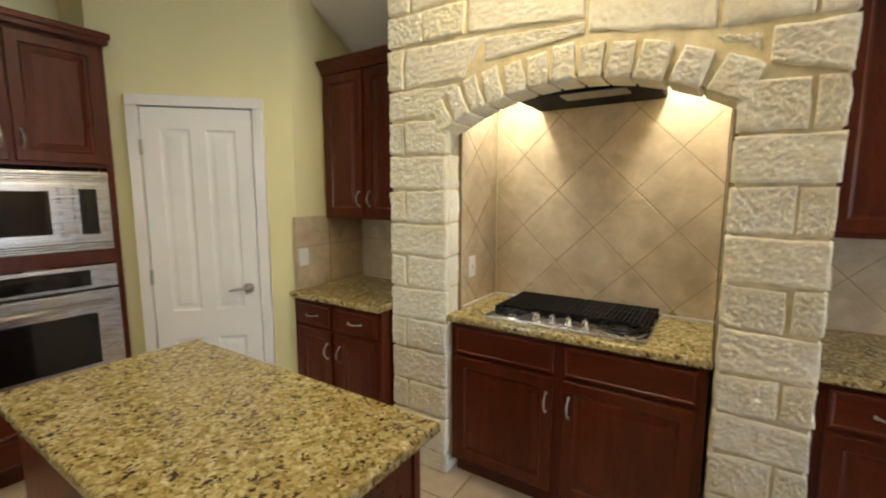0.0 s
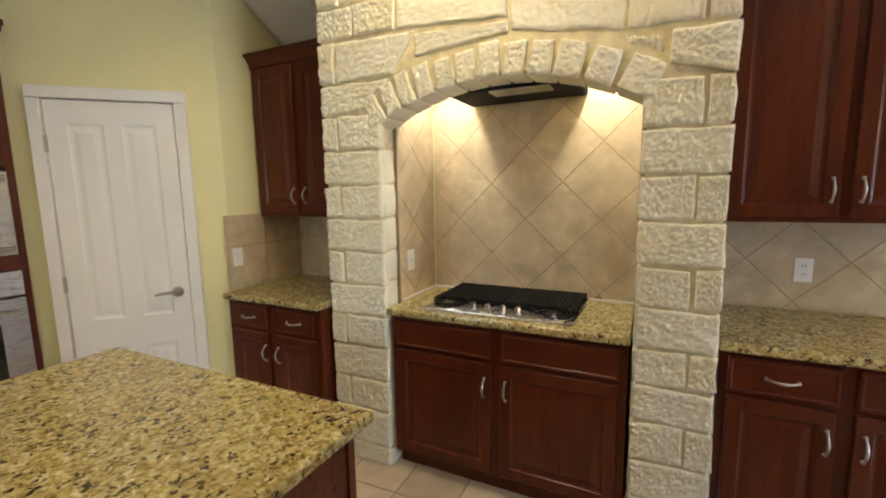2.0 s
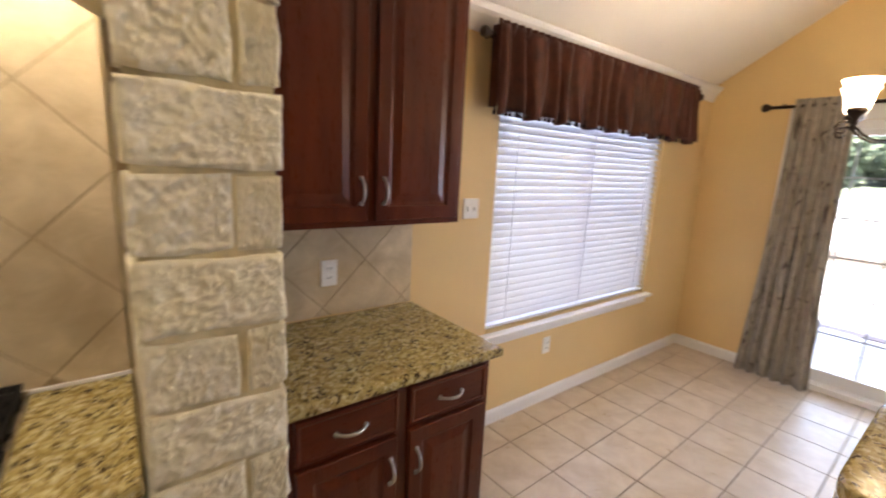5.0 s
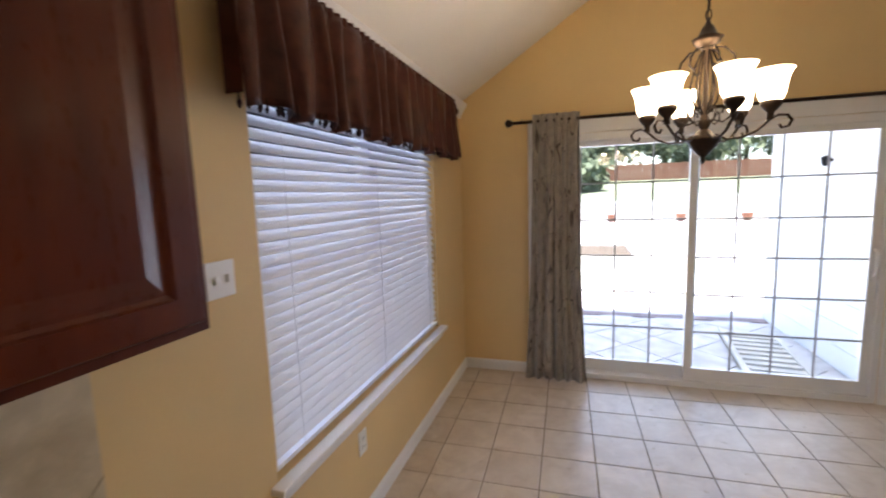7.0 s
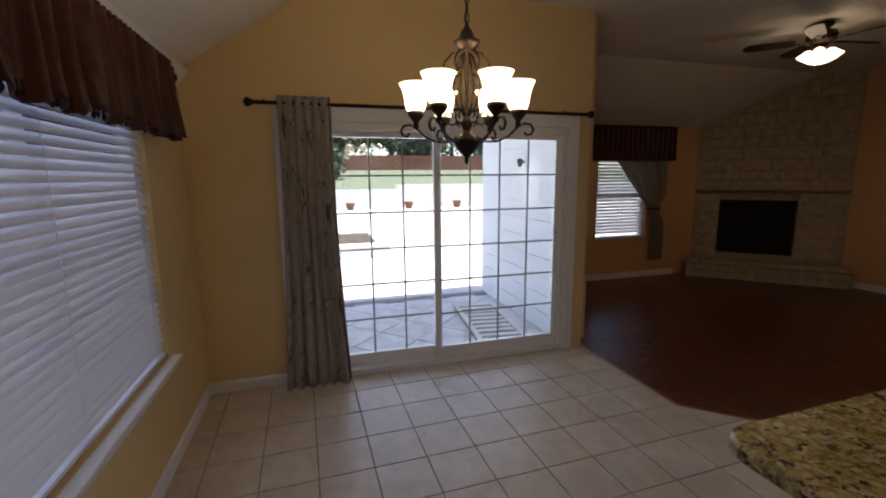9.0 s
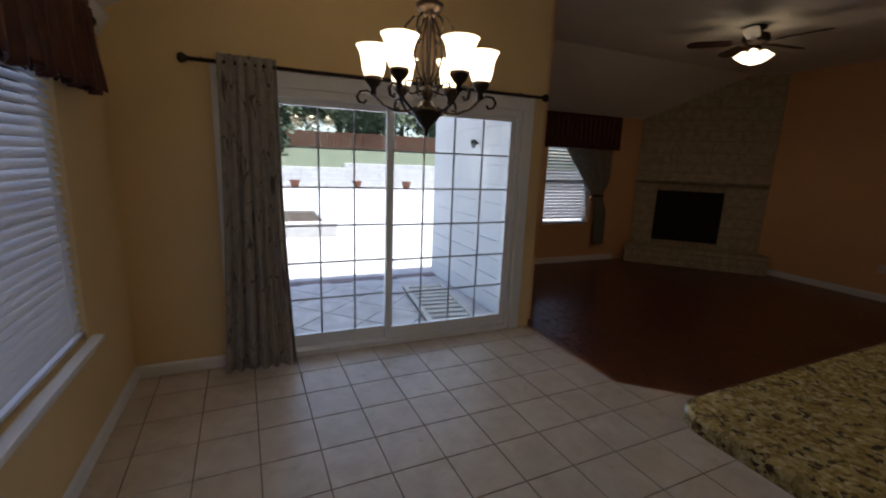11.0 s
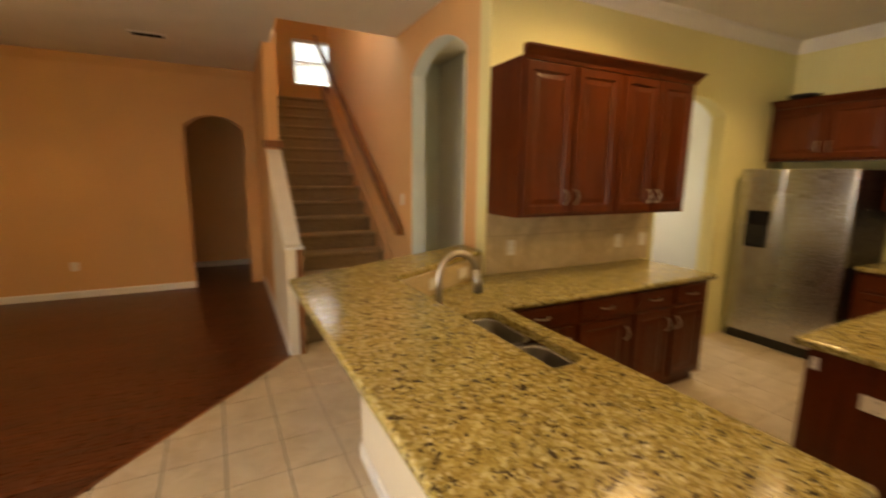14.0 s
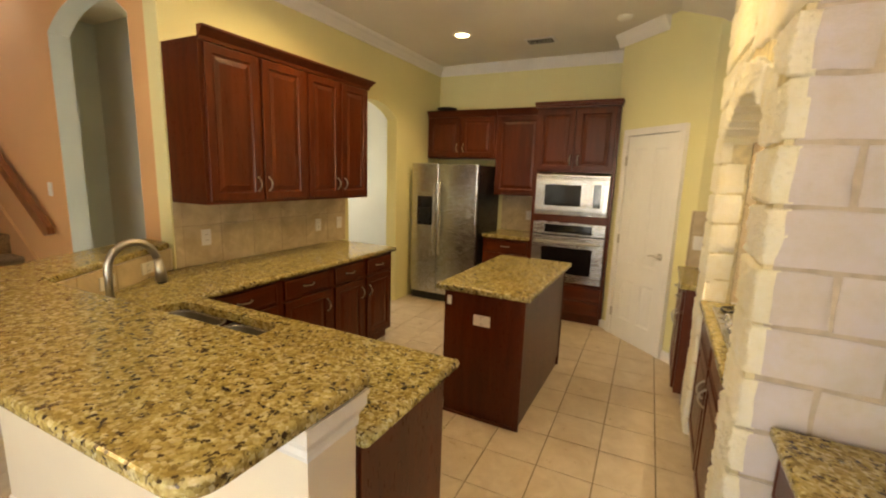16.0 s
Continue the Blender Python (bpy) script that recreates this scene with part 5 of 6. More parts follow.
def sash_window(name, along_x, at, u0, u1, z0, z1, label, inward):
    """Frame, two sashes and panes in an opening; 'at' is the plane of the glass."""
    put = (lambda a, b, c: (a, b, c)) if along_x else (lambda a, b, c: (b, a, c))
    w = tagged(new(name), label, "window", kind="structure")

    def bar(nm, a0, a1, c0, c1, d=0.03, mat=TRIM):
        p, q = put(a0, at - d, c0), put(a1, at + d, c1)
        part(nm, boxed(min(p[0], q[0]), min(p[1], q[1]), c0, max(p[0], q[0]), max(p[1], q[1]), c1), mat, w)
    f = 0.045
    bar("window_frame", u0, u0 + f, z0, z1), bar("window_frame", u1 - f, u1, z0, z1)
    bar("window_frame", u0 + f, u1 - f, z0, z0 + f), bar("window_frame", u0 + f, u1 - f, z1 - f, z1)
    bar("meeting_rail", u0 + f, u1 - f, (z0 + z1) / 2 - 0.02, (z0 + z1) / 2 + 0.02, 0.024)
    for c0, c1 in ((z0 + f, (z0 + z1) / 2 - 0.02), ((z0 + z1) / 2 + 0.02, z1 - f)):
        bar("pane", u0 + f, u1 - f, c0, c1, 0.002, GLASS)
        w.children[-1].visible_shadow = False
    return w


sash_window("window_1", True, 3.30, 2.64, 3.55, 0.62, 2.10, "white double-hung window behind blinds", -1)
sash_window("window_2", True, 3.30, 3.55, 4.46, 0.62, 2.10, "white double-hung window behind blinds", -1)
blinds("venetian_blind", pose(2.645, 3.232, 2.10), 1.81, 1.46, "white horizontal slat blinds, closed, in the dining window")
bm = bmesh.new()
box(bm, 2.60, NORTH - 0.055, 0.592, 4.52, NORTH + 0.05, 0.618, bevel=0.006)
box(bm, 2.63, NORTH - 0.022, 0.54, 4.48, NORTH - 0.0005, 0.5915, bevel=0.005)
structure("window_sill", bm, TRIM, "white wooden window sill", "window sill")


def rod(name, a, b, r, label, brackets):
    ob = thing(name, pose(0, 0, 0), label, "curtain rod")
    part("pole", tube(bmesh.new(), [a, b], r, 10), BRONZE, ob, smooth=True)
    d = (Vector(b) - Vector(a)).normalized()
    for p, s in ((a, -1), (b, 1)):
        p = Vector(p)
        bm = tube(bmesh.new(), [p, p + d * s * 0.02, p + d * s * 0.035, p + d * s * 0.05, p + d * s * 0.062], [r, r * 2.0, r * 2.6, r * 2.4, r * 1.2], 12)
        part("finial", bm, BRONZE, ob, smooth=True)
    for p, q in brackets:
        part("bracket", tube(bmesh.new(), [p, q], 0.007, 8), BRONZE, ob, smooth=True)
    return ob


def hanging(bm, path, top, bottom, folds, depth, n=160, rows=14, gather=1.0, flare=0.0, droop=0.0, seed=0.0, thick=0.004, wild=1.3):
    """Cloth in folds below a line in plan from path[0] to path[1]; out is to the right of the way."""
    a, b = Vector(path[0]), Vector(path[1])
    d = (b - a)
    out = Vector((d.y, -d.x)).normalized()
    g = []
    for j in range(rows + 1):
        t = j / rows
        row = []
        for i in range(n + 1):
            s = i / n
            ph = folds * 2 * math.pi * s + wild * noise.noise(Vector((s * 6 * wild / 1.3, seed, t * 0.8)))
            amp = depth * (0.5 + 0.5 * t) * (0.75 + 0.5 * noise.noise(Vector((s * 9, 3 + seed, 0))))
            p = a + d * (0.5 + (s - 0.5) * (gather + flare * t * t)) + out * (amp * math.sin(ph) + depth + 0.01 * t)
            zz = top + (bottom - top) * t - droop * t * (0.5 + 0.5 * math.sin(ph * 0.5 + seed))
            row.append(bm.verts.new((p.x, p.y, zz)))
        g.append(row)
    for j in range(rows):
        for i in range(n):
            bm.faces.new((g[j][i], g[j][i + 1], g[j + 1][i + 1], g[j + 1][i]))
    bmesh.ops.recalc_face_normals(bm, faces=bm.faces)
    bmesh.ops.solidify(bm, geom=list(bm.faces), thickness=thick)
    return g


rod("curtain_rod", (2.46, 3.115, 2.235), (4.74, 3.115, 2.235), 0.011, "dark bronze rod above the dining window", [((2.50, 3.115, 2.235), (2.50, 3.199, 2.235)), ((4.70, 3.115, 2.235), (4.70, 3.199, 2.235))])
val = thing("valance", pose(0, 0, 0), "gathered dark brown valance with beaded fringe", "valance")
bm = bmesh.new()
hanging(bm, ((2.49, 3.125), (4.71, 3.125)), 2.285, 1.885, 17, 0.034, 340, 14, droop=0.035, seed=2, wild=3.4)
box(bm, 2.488, 3.075, 1.895, 2.496, 3.135, 2.28, bevel=0.003)
box(bm, 4.708, 3.085, 1.895, 4.716, 3.165, 2.28, bevel=0.003)
part("cloth", bm, VALANCE, val, smooth=True)
bm = bmesh.new()
hanging(bm, ((2.49, 3.118), (4.71, 3.118)), 2.245, 2.305, 44, 0.012, 420, 3, seed=12)
part("ruffle", bm, VALANCE, val, "gathered ruffle above the rod", True)
bm = bmesh.new()
for k in range(110):
    x = 2.495 + 2.21 * k / 109
    y = 3.095 + 0.018 * math.sin(k * 1.5)
    tube(bm, [(x, y, 1.905), (x, y, 1.885), (x, y, 1.872), (x, y, 1.860)], [0.004, 0.003, 0.008, 0.003], 5)
part("fringe", bm, FRINGE, val, "dark beaded fringe")
val.children[-1]["kind"] = "stuff"

# ---- patio door ----
door = tagged(new("door_2"), "white sliding patio door with divided panes", "door", kind="structure")
PX = EAST + 0.07
bm = bmesh.new()
box(bm, EAST - 0.02, 0.045, 0.001, EAST - 0.0005, 0.149, 2.059, bevel=0.004)
box(bm, EAST - 0.02, 2.556, 0.001, EAST - 0.0005, 2.61, 2.059, bevel=0.004)
box(bm, EAST - 0.02, 0.045, 2.0595, EAST - 0.0005, 2.61, 2.165, bevel=0.004)
box(bm, EAST - 0.032, 0.035, 2.1655, EAST - 0.0005, 2.62, 2.19, bevel=0.004)
part("casing", bm, TRIM, door, "white flat casing")
bm = bmesh.new()
box(bm, EAST + 0.001, 0.151, 0.001, EAST + 0.148, 0.19, 2.058)
box(bm, EAST + 0.001, 2.516, 0.001, EAST + 0.148, 2.554, 2.058)
box(bm, EAST + 0.001, 0.1905, 2.0, EAST + 0.148, 2.5155, 2.058)
box(bm, EAST - 0.01, 0.1905, 0.001, EAST + 0.148, 2.5155, 0.045)
part("frame", bm, TRIM, door)
MUNT = plain("grey_muntin", (0.42, 0.44, 0.46), 0.5, wear=0.05)
for nm, y0, y1, dx in (("fixed_panel", 1.31, 2.515, 0.03), ("sliding_panel", 0.191, 1.385, -0.02)):
    bm = bmesh.new()
    X0, X1 = PX + dx - 0.02, PX + dx + 0.02
    st = 0.05
    g0, g1, h0, h1 = y0 + st, y1 - st, 0.145, 1.955
    box(bm, X0, y0, 0.0455, X1, g0, 1.9995), box(bm, X0, g1, 0.0455, X1, y1, 1.9995)
    box(bm, X0, g0, 0.0455, X1, g1, h0), box(bm, X0, g0, h1, X1, g1, 1.9995)
    pn = part(nm, bm, TRIM, door)
    ps = part("pane", boxed(PX + dx - 0.003, g0, h0, PX + dx + 0.003, g1, h1), GLASS, pn)
    ps.visible_shadow = False
    for k in range(1, 4):
        y = g0 + (g1 - g0) * k / 4
        part("muntin", boxed(PX + dx - 0.009, y - 0.007, h0, PX + dx - 0.0035, y + 0.007, h1), MUNT, pn)
    for k in range(1, 6):
        z = h0 + (h1 - h0) * k / 6
        part("muntin", boxed(PX + dx - 0.0105, g0, z - 0.007, PX + dx - 0.005, g1, z + 0.007), MUNT, pn)
bm = tube(bmesh.new(), [(PX - 0.042, 0.215, 1.12), (PX - 0.075, 0.215, 1.10), (PX - 0.075, 0.215, 0.95), (PX - 0.042, 0.215, 0.93)], 0.009, 8)
part("handle", bm, TRIM, door, "white pull handle", True)
rod("curtain_rod", (EAST - 0.10, 2.72, 2.165), (EAST - 0.10, 0.03, 2.165), 0.013, "long dark bronze rod above the patio door", [((EAST - 0.10, y, 2.165), (EAST - 0.001, y, 2.20)) for y in (2.66, 1.40, 0.20)])
dr = thing("drape", pose(0, 0, 0), "grey drape with dark branch pattern, drawn aside", "curtain")
bm = bmesh.new()
hanging(bm, ((EAST - 0.075, 2.56), (EAST - 0.075, 2.20)), 2.215, 0.012, 6, 0.04, 150, 26, gather=1.0, flare=0.38, seed=5)
part("cloth", bm, DRAPE, dr, smooth=True)

# ---- chandelier ----
ch = thing("chandelier", pose(CHX, CHY, 0), "bronze six-arm chandelier with frosted glass shades, lit", "chandelier")
part("bowl", lathe(bmesh.new(), ((0.0, 1.66), (0.008, 1.668), (0.013, 1.69), (0.009, 1.70), (0.022, 1.715), (0.055, 1.755), (0.078, 1.80), (0.082, 1.815), (0.050, 1.825), (0.03, 1.86), (0.0, 1.87)), 20), BRONZE, ch, smooth=True)
part("column", lathe(bmesh.new(), ((0.018, 1.865), (0.03, 1.90), (0.016, 1.95), (0.012, 2.10), (0.014, 2.30), (0.035, 2.335), (0.062, 2.36), (0.070, 2.385), (0.045, 2.40), (0.03, 2.44), (0.012, 2.47), (0.006, 2.50), (0.0, 2.50)), 18), BRONZE, ch, smooth=True)
for k in range(6):
    a = radians(60 * k + 11)
    ca, sa = math.cos(a), math.sin(a)

    def arm(pts, r, name):
        part(name, tube(bmesh.new(), [(ca * x, sa * x, z) for x, z in pts], r, 7), BRONZE, ch, smooth=True)
    arm([(0.05, 1.83), (0.10, 1.80), (0.16, 1.80), (0.22, 1.83), (0.265, 1.88), (0.30, 1.905), (0.335, 1.90), (0.352, 1.87), (0.340, 1.84), (0.315, 1.835), (0.305, 1.855)], 0.0075, "arm")
    arm([(0.03, 1.92), (0.08, 1.90), (0.115, 1.93), (0.11, 1.97), (0.08, 1.975), (0.075, 1.95)], 0.0055, "scroll")
    arm([(0.035, 2.33), (0.075, 2.32), (0.115, 2.27), (0.125, 2.22), (0.095, 2.20), (0.075, 2.22)], 0.006, "upper_scroll")
    arm([(0.012, 1.95), (0.05, 2.02), (0.07, 2.12), (0.05, 2.24), (0.02, 2.32)], 0.005, "cage_bar")
    part("socket", lathe(bmesh.new(), ((0.0, 1.885), (0.016, 1.885), (0.014, 1.92), (0.03, 1.94), (0.045, 1.965), (0.042, 1.985), (0.0, 1.985)), 14, (0.27 * ca, 0.27 * sa, 0.0)), BRONZE, ch, smooth=True)
    part("shade", lathe(bmesh.new(), ((0.028, 1.978), (0.046, 1.99), (0.056, 2.02), (0.060, 2.06), (0.066, 2.10), (0.080, 2.14), (0.086, 2.148), (0.082, 2.15), (0.062, 2.10), (0.055, 2.06), (0.05, 2.02), (0.04, 1.995), (0.02, 1.986)), 22, (0.27 * ca, 0.27 * sa, 0.0)), SHADE, ch, "frosted glowing glass shade", True)
for piece in list(ch.children):
    piece.data.transform(pose(0, 0, 1.686) @ Matrix.Diagonal((0.77, 0.77, 0.66, 1)) @ pose(0, 0, -1.66))
for k in range(24):
    z = 2.25 + 0.038 * k
    if z > CEILING - 0.04:
        break
    pts = [(0.010 * math.cos(radians(t)) * (1 if k % 2 else 0), 0.010 * math.cos(radians(t)) * (0 if k % 2 else 1), z + 0.022 * math.sin(radians(t))) for t in range(0, 361, 40)]
    part("chain_link", tube(bmesh.new(), pts, 0.0028, 5), BRONZE, ch)
part("canopy", lathe(bmesh.new(), ((0.0, 3.0), (0.02, 3.0), (0.055, 3.03), (0.065, 3.058)), 20), BRONZE, ch, smooth=True)
part("wire", tube(bmesh.new(), [(0.002, 0.002, 2.20), (0.002, 0.002, 3.02)], 0.003, 6), BRONZE, ch)

# ---- living room ----
sash_window("window_3", False, 7.54, -2.74, -1.81, 0.64, 2.02, "white window behind blinds", -1)
sash_window("window_5", False, 7.54, -1.62, -0.69, 0.64, 2.02, "white window behind blinds", -1)
for by in (-1.815, -0.695):
    blinds("venetian_blind", pose(7.485, by, 2.02, 0, 0, -90), 0.92, 1.36, "white horizontal slat blinds in the living room window", pitch=0.05, tilt=46)
lv = thing("valance", pose(0, 0, 0), "dark brown straight valance on the living room window", "valance")
bm = bmesh.new()
hanging(bm, ((7.36, -0.40), (7.36, -3.14)), 2.38, 1.86, 30, 0.02, 320, 8, seed=8)
box(bm, 7.35, -0.40, 1.88, 7.448, -0.39, 2.38)
box(bm, 7.35, -3.14, 1.88, 7.448, -3.13, 2.38)
part("cloth", bm, VALANCE, lv, smooth=True)
sw = thing("swag_curtain", pose(0, 0, 0), "pale swag curtain tied back beside the window", "curtain")
bm = bmesh.new()
nn = 22
g = []
for j in range(nn + 1):
    t = j / nn
    row = []
    zz = 1.86 + (0.30 - 1.86) * t
    rise = max(0.0, (zz - 1.12) / 0.74)
    left = -2.74 + 0.68 * rise ** 0.9
    right = -3.02 + 0.10 * math.exp(-((zz - 1.12) / 0.16) ** 2)
    if zz < 1.12:
        left = -2.74 - 0.05 * min(1.0, (1.12 - zz) / 0.4)
    for i in range(31):
        s = i / 30
        y = left + (right - left) * s
        x = 7.40 - (0.014 + 0.012 * min(1.0, abs(zz - 1.12) / 0.3)) * (1 + math.sin(s * 26 + 1.5 * rise))
        row.append(bm.verts.new((x, y, zz)))
    g.append(row)
for j in range(nn):
    for i in range(30):
        bm.faces.new((g[j][i], g[j][i + 1], g[j + 1][i + 1], g[j + 1][i]))
bmesh.ops.solidify(bm, geom=list(bm.faces), thickness=0.004)
part("cloth", bm, SHEER, sw, smooth=True)
part("tieback", boxed(7.362, -2.945, 1.095, 7.449, -2.725, 1.135, bevel=0.012), VALANCE, sw, "dark tieback band")

# fireplace across the corner; local front faces -y
# its stone is coloured darker to stand for the shadow it lies in
fp = thing("fireplace", pose(6.756, -4.394, 0, 0, 0, 225), "tan stone corner fireplace with a raised hearth, darkened for shade", "fireplace")
HW, O0, O1, OZ0, OZ1 = 0.97, -0.62, 0.38, 0.385, 1.24
bm = bmesh.new()
box(bm, -HW, 0.012, 0, O0, 0.10, 3.02), box(bm, O1, 0.012, 0, HW, 0.10, 3.02)
box(bm, O0, 0.012, OZ1, O1, 0.10, 3.02), box(bm, O0, 0.012, 0, O1, 0.10, OZ0)
part("core", bm, DIMMORTAR, fp)
put_f = lambda u, v, h: (u, 0.012 - h, v)
z, k = 0.33, 0
while z < 2.95:
    h = (0.19, 0.155, 0.17)[k % 3]
    for u0, u1 in (((-HW, O0), (O1, HW)) if z < OZ1 - 0.03 else ((-HW, HW),)):
        n = max(1, round((u1 - u0) / 0.52))
        cut = [u0 + (u1 - u0) * (i + (0.22 * (k % 2) if 0 < i < n else 0)) / n for i in range(n + 1)]
        for a, b in zip(cut, cut[1:]):
            part("stone", stone([(a + 0.005, z + 0.005), (b - 0.005, z + 0.005), (b - 0.005, z + h - 0.005), (a + 0.005, z + h - 0.005)], put_f, out=0.02, rough=0.005, cells=(6, 4), seed=50 + k * 3.1 + a), DIMSTONE, fp)
    z, k = z + h, k + 1
bm = bmesh.new()
box(bm, O0, 0.55, OZ0, O1, 0.56, OZ1), box(bm, O0 - 0.01, 0.1005, OZ0, O0, 0.55, OZ1), box(bm, O1, 0.1005, OZ0, O1 + 0.01, 0.55, OZ1)
box(bm, O0, 0.1005, OZ1, O1, 0.55, OZ1 + 0.01), box(bm, O0, 0.1005, OZ0 - 0.01, O1, 0.55, OZ0)
part("firebox", bm, SOOT, fp, "black sooty firebox")
part("screen", boxed(O0 + 0.002, 0.03, OZ0 + 0.002, O1 - 0.002, 0.04, OZ1 - 0.002), SOOT, fp, "black mesh fire screen")
part("mantel", boxed(-0.98, -0.14, 1.40, 0.95, 0.011, 1.46, bevel=0.012), DIMSTONE, fp, "tan stone mantel shelf, darkened for shade")
bm = bmesh.new()
prism(bm, [(-1.03, -0.30), (1.05, -0.30), (0.985, 0.011), (-0.985, 0.011)], 0.001, 0.24)
part("hearth_base", bm, DIMMORTAR, fp)
for i in range(5):
    u0, u1 = -1.03 + 0.416 * i, -1.03 + 0.416 * (i + 1)
    for z0, z1 in ((0.005, 0.12), (0.12, 0.235)):
        part("stone", stone([(u0 + 0.004, z0), (u1 - 0.004, z0), (u1 - 0.004, z1 - 0.006), (u0 + 0.004, z1 - 0.006)], lambda u, v, h: (u, -0.30 - h, v), out=0.018, rough=0.006, cells=(5, 3), seed=90 + i + z0 * 9), DIMSTONE, fp)
bm = prism(bmesh.new(), [(-1.05, -0.345), (1.07, -0.345), (0.985, 0.0), (-0.985, 0.0)], 0.241, 0.30)
part("hearth_slab", bm, DIMSTONE, fp, "tan stone hearth slab, darkened for shade")

# ceiling fan
fan = thing("ceiling_fan", pose(FANX, FANY, CEILING), "dark ceiling fan with five blades and lit shades", "ceiling fan")
part("canopy", lathe(bmesh.new(), ((0.0, -0.001), (0.085, -0.001), (0.08, -0.03), (0.05, -0.05), (0.05, -0.06), (0.11, -0.08), (0.125, -0.12), (0.115, -0.16), (0.06, -0.18), (0.055, -0.21), (0.07, -0.22), (0.06, -0.25), (0.0, -0.26)), 24), BRONZE, fan, smooth=True)
for k in range(5):
    a = 72 * k + 45.4
    bm = bmesh.new()
    pts = [(0.20, -0.045), (0.24, -0.06), (0.52, -0.068), (0.60, -0.058), (0.63, 0.0), (0.60, 0.058), (0.52, 0.068), (0.24, 0.06), (0.20, 0.045)]
    prism(bm, pts, -0.006, 0.004)
    bmesh.ops.transform(bm, matrix=pose(0, 0, -0.155, 0, 0, a) @ pose(0, 0, 0, 12), verts=bm.verts)
    part("blade", bm, BLADE, fan, "dark brown wooden blade")
    bm = boxed(0.10, -0.02, -0.006, 0.26, 0.02, 0.0, bevel=0.003)
    bmesh.ops.transform(bm, matrix=pose(0, 0, -0.164, 0, 0, a) @ pose(0, 0, 0, 12), verts=bm.verts)
    part("blade_iron", bm, BRONZE, fan)
for k in range(4):
    a = radians(90 * k + 30)
    bm = lathe(bmesh.new(), ((0.018, 0.0), (0.04, -0.015), (0.052, -0.05), (0.075, -0.095), (0.071, -0.096), (0.046, -0.05), (0.03, -0.012)), 16)
    bmesh.ops.transform(bm, matrix=pose(0.065 * math.cos(a), 0.065 * math.sin(a), -0.245) @ Matrix.Rotation(radians(32), 4, Vector((math.sin(a), -math.cos(a), 0))), verts=bm.verts)
    part("shade", bm, SHADE, fan, "frosted glowing glass shade", True)
part("pull_chain", tube(bmesh.new(), [(0.02, 0.0, -0.25), (0.02, 0.0, -0.42)], 0.002, 5), BRONZE, fan)
lvent = thing("ceiling_vent", pose(3.35, -3.75, CEILING), "white ceiling air vent", "air vent")
part("frame", boxed(-0.17, -0.07, -0.012, 0.17, 0.07, -0.001, bevel=0.003), TRIM, lvent)
for k in range(4):
    part("slat", boxed(-0.14, -0.05 + 0.028 * k, -0.016, 0.14, -0.034 + 0.028 * k, -0.0125), IRON, lvent)

# ---- stairs ----
RISE, RUN, Y0, NSTEP = 0.1845, 0.2613, -2.26, 16
stairs = thing("staircase", pose(0, 0, 0), "straight carpeted staircase between peach walls", "stairs")
for k in range(NSTEP):
    y = Y0 - RUN * k
    bm = boxed(1.05, y - RUN - 0.03, RISE * k + 0.001, 2.139, y - 0.03, RISE * (k + 1) - 0.03)
    box(bm, 1.05, y - RUN - 0.03, RISE * (k + 1) - 0.05, 2.139, y, RISE * (k + 1), bevel=0.018)
    part("step", bm, CARPET, stairs)
structure("floor_landing", boxed(-0.35, -8.0, 2.75, 2.6, Y0 - RUN * NSTEP - 0.001, RISE * NSTEP), CARPET, "carpeted upper landing", "floor")
bm = bmesh.new()
sl = RISE / RUN
prism(bm, [(Y0 + 0.1, 0.001), (Y0 + 0.1, 0.26), (Y0 - RUN * NSTEP, 0.30 + RISE * NSTEP), (Y0 - RUN * NSTEP, RISE * NSTEP - 0.3)], 1.0265, 1.048, lambda u, v, w: (w, u, v))
structure("trim_stair_skirt", bm, PEACH, "painted stair skirt board", "trim")
knee2 = bmesh.new()
prism(knee2, [(-2.03, 0.001), (-2.03, 0.98), (-2.16, 0.98), (-3.449, 0.98 + sl * 1.289), (-3.449, 0.001)], 2.14, 2.279, lambda u, v, w: (w, u, v))
structure("wall_stair_knee", knee2, CREAM, "cream knee wall beside the stairs")
cap = bmesh.new()
prism(cap, [(-2.02, 0.9805), (-2.02, 1.005), (-2.165, 1.005), (-3.448, 1.005 + sl * 1.289), (-3.448, 0.9805 + sl * 1.289), (-2.16, 0.9805)], 2.13, 2.289, lambda u, v, w: (w, u, v))
part("cap", cap, TRIM, stairs, "white sloped cap on the knee wall")
part("cap_block", boxed(2.10, -3.448, 1.02 + sl * 1.289, 2.32, -3.36, 1.10 + sl * 1.289, bevel=0.012), OAK, stairs, "stained wooden block at the wall end")
end_bm = boxed(2.145, -2.0295, 0.001, 2.20, -2.012, 0.98)
part("end_board", end_bm, OAK, stairs, "stained wooden end board")
rail = thing("handrail", pose(0, 0, 0), "stained wooden handrail on the peach wall", "handrail")
bm = bmesh.new()
prism(bm, [(-2.33, 1.02), (-2.35, 1.075), (-6.72, 1.075 + sl * 4.37), (-6.72, 1.01 + sl * 4.37), (-2.40, 1.00)], 1.075, 1.125, lambda u, v, w: (w, u, v))
part("rail", bm, OAK, rail)
for y in (-2.6, -3.9, -5.2, -6.5):
    z = 1.0 + sl * (-2.40 - y)
    part("bracket", tube(bmesh.new(), [(1.027, y, z - 0.07), (1.06, y, z - 0.06), (1.10, y, z + 0.01)], 0.008, 6), BRONZE, rail)
newel = thing("newel_post", pose(0.99, -6.52, RISE * NSTEP), "dark wooden newel post at the top of the stairs", "newel post")
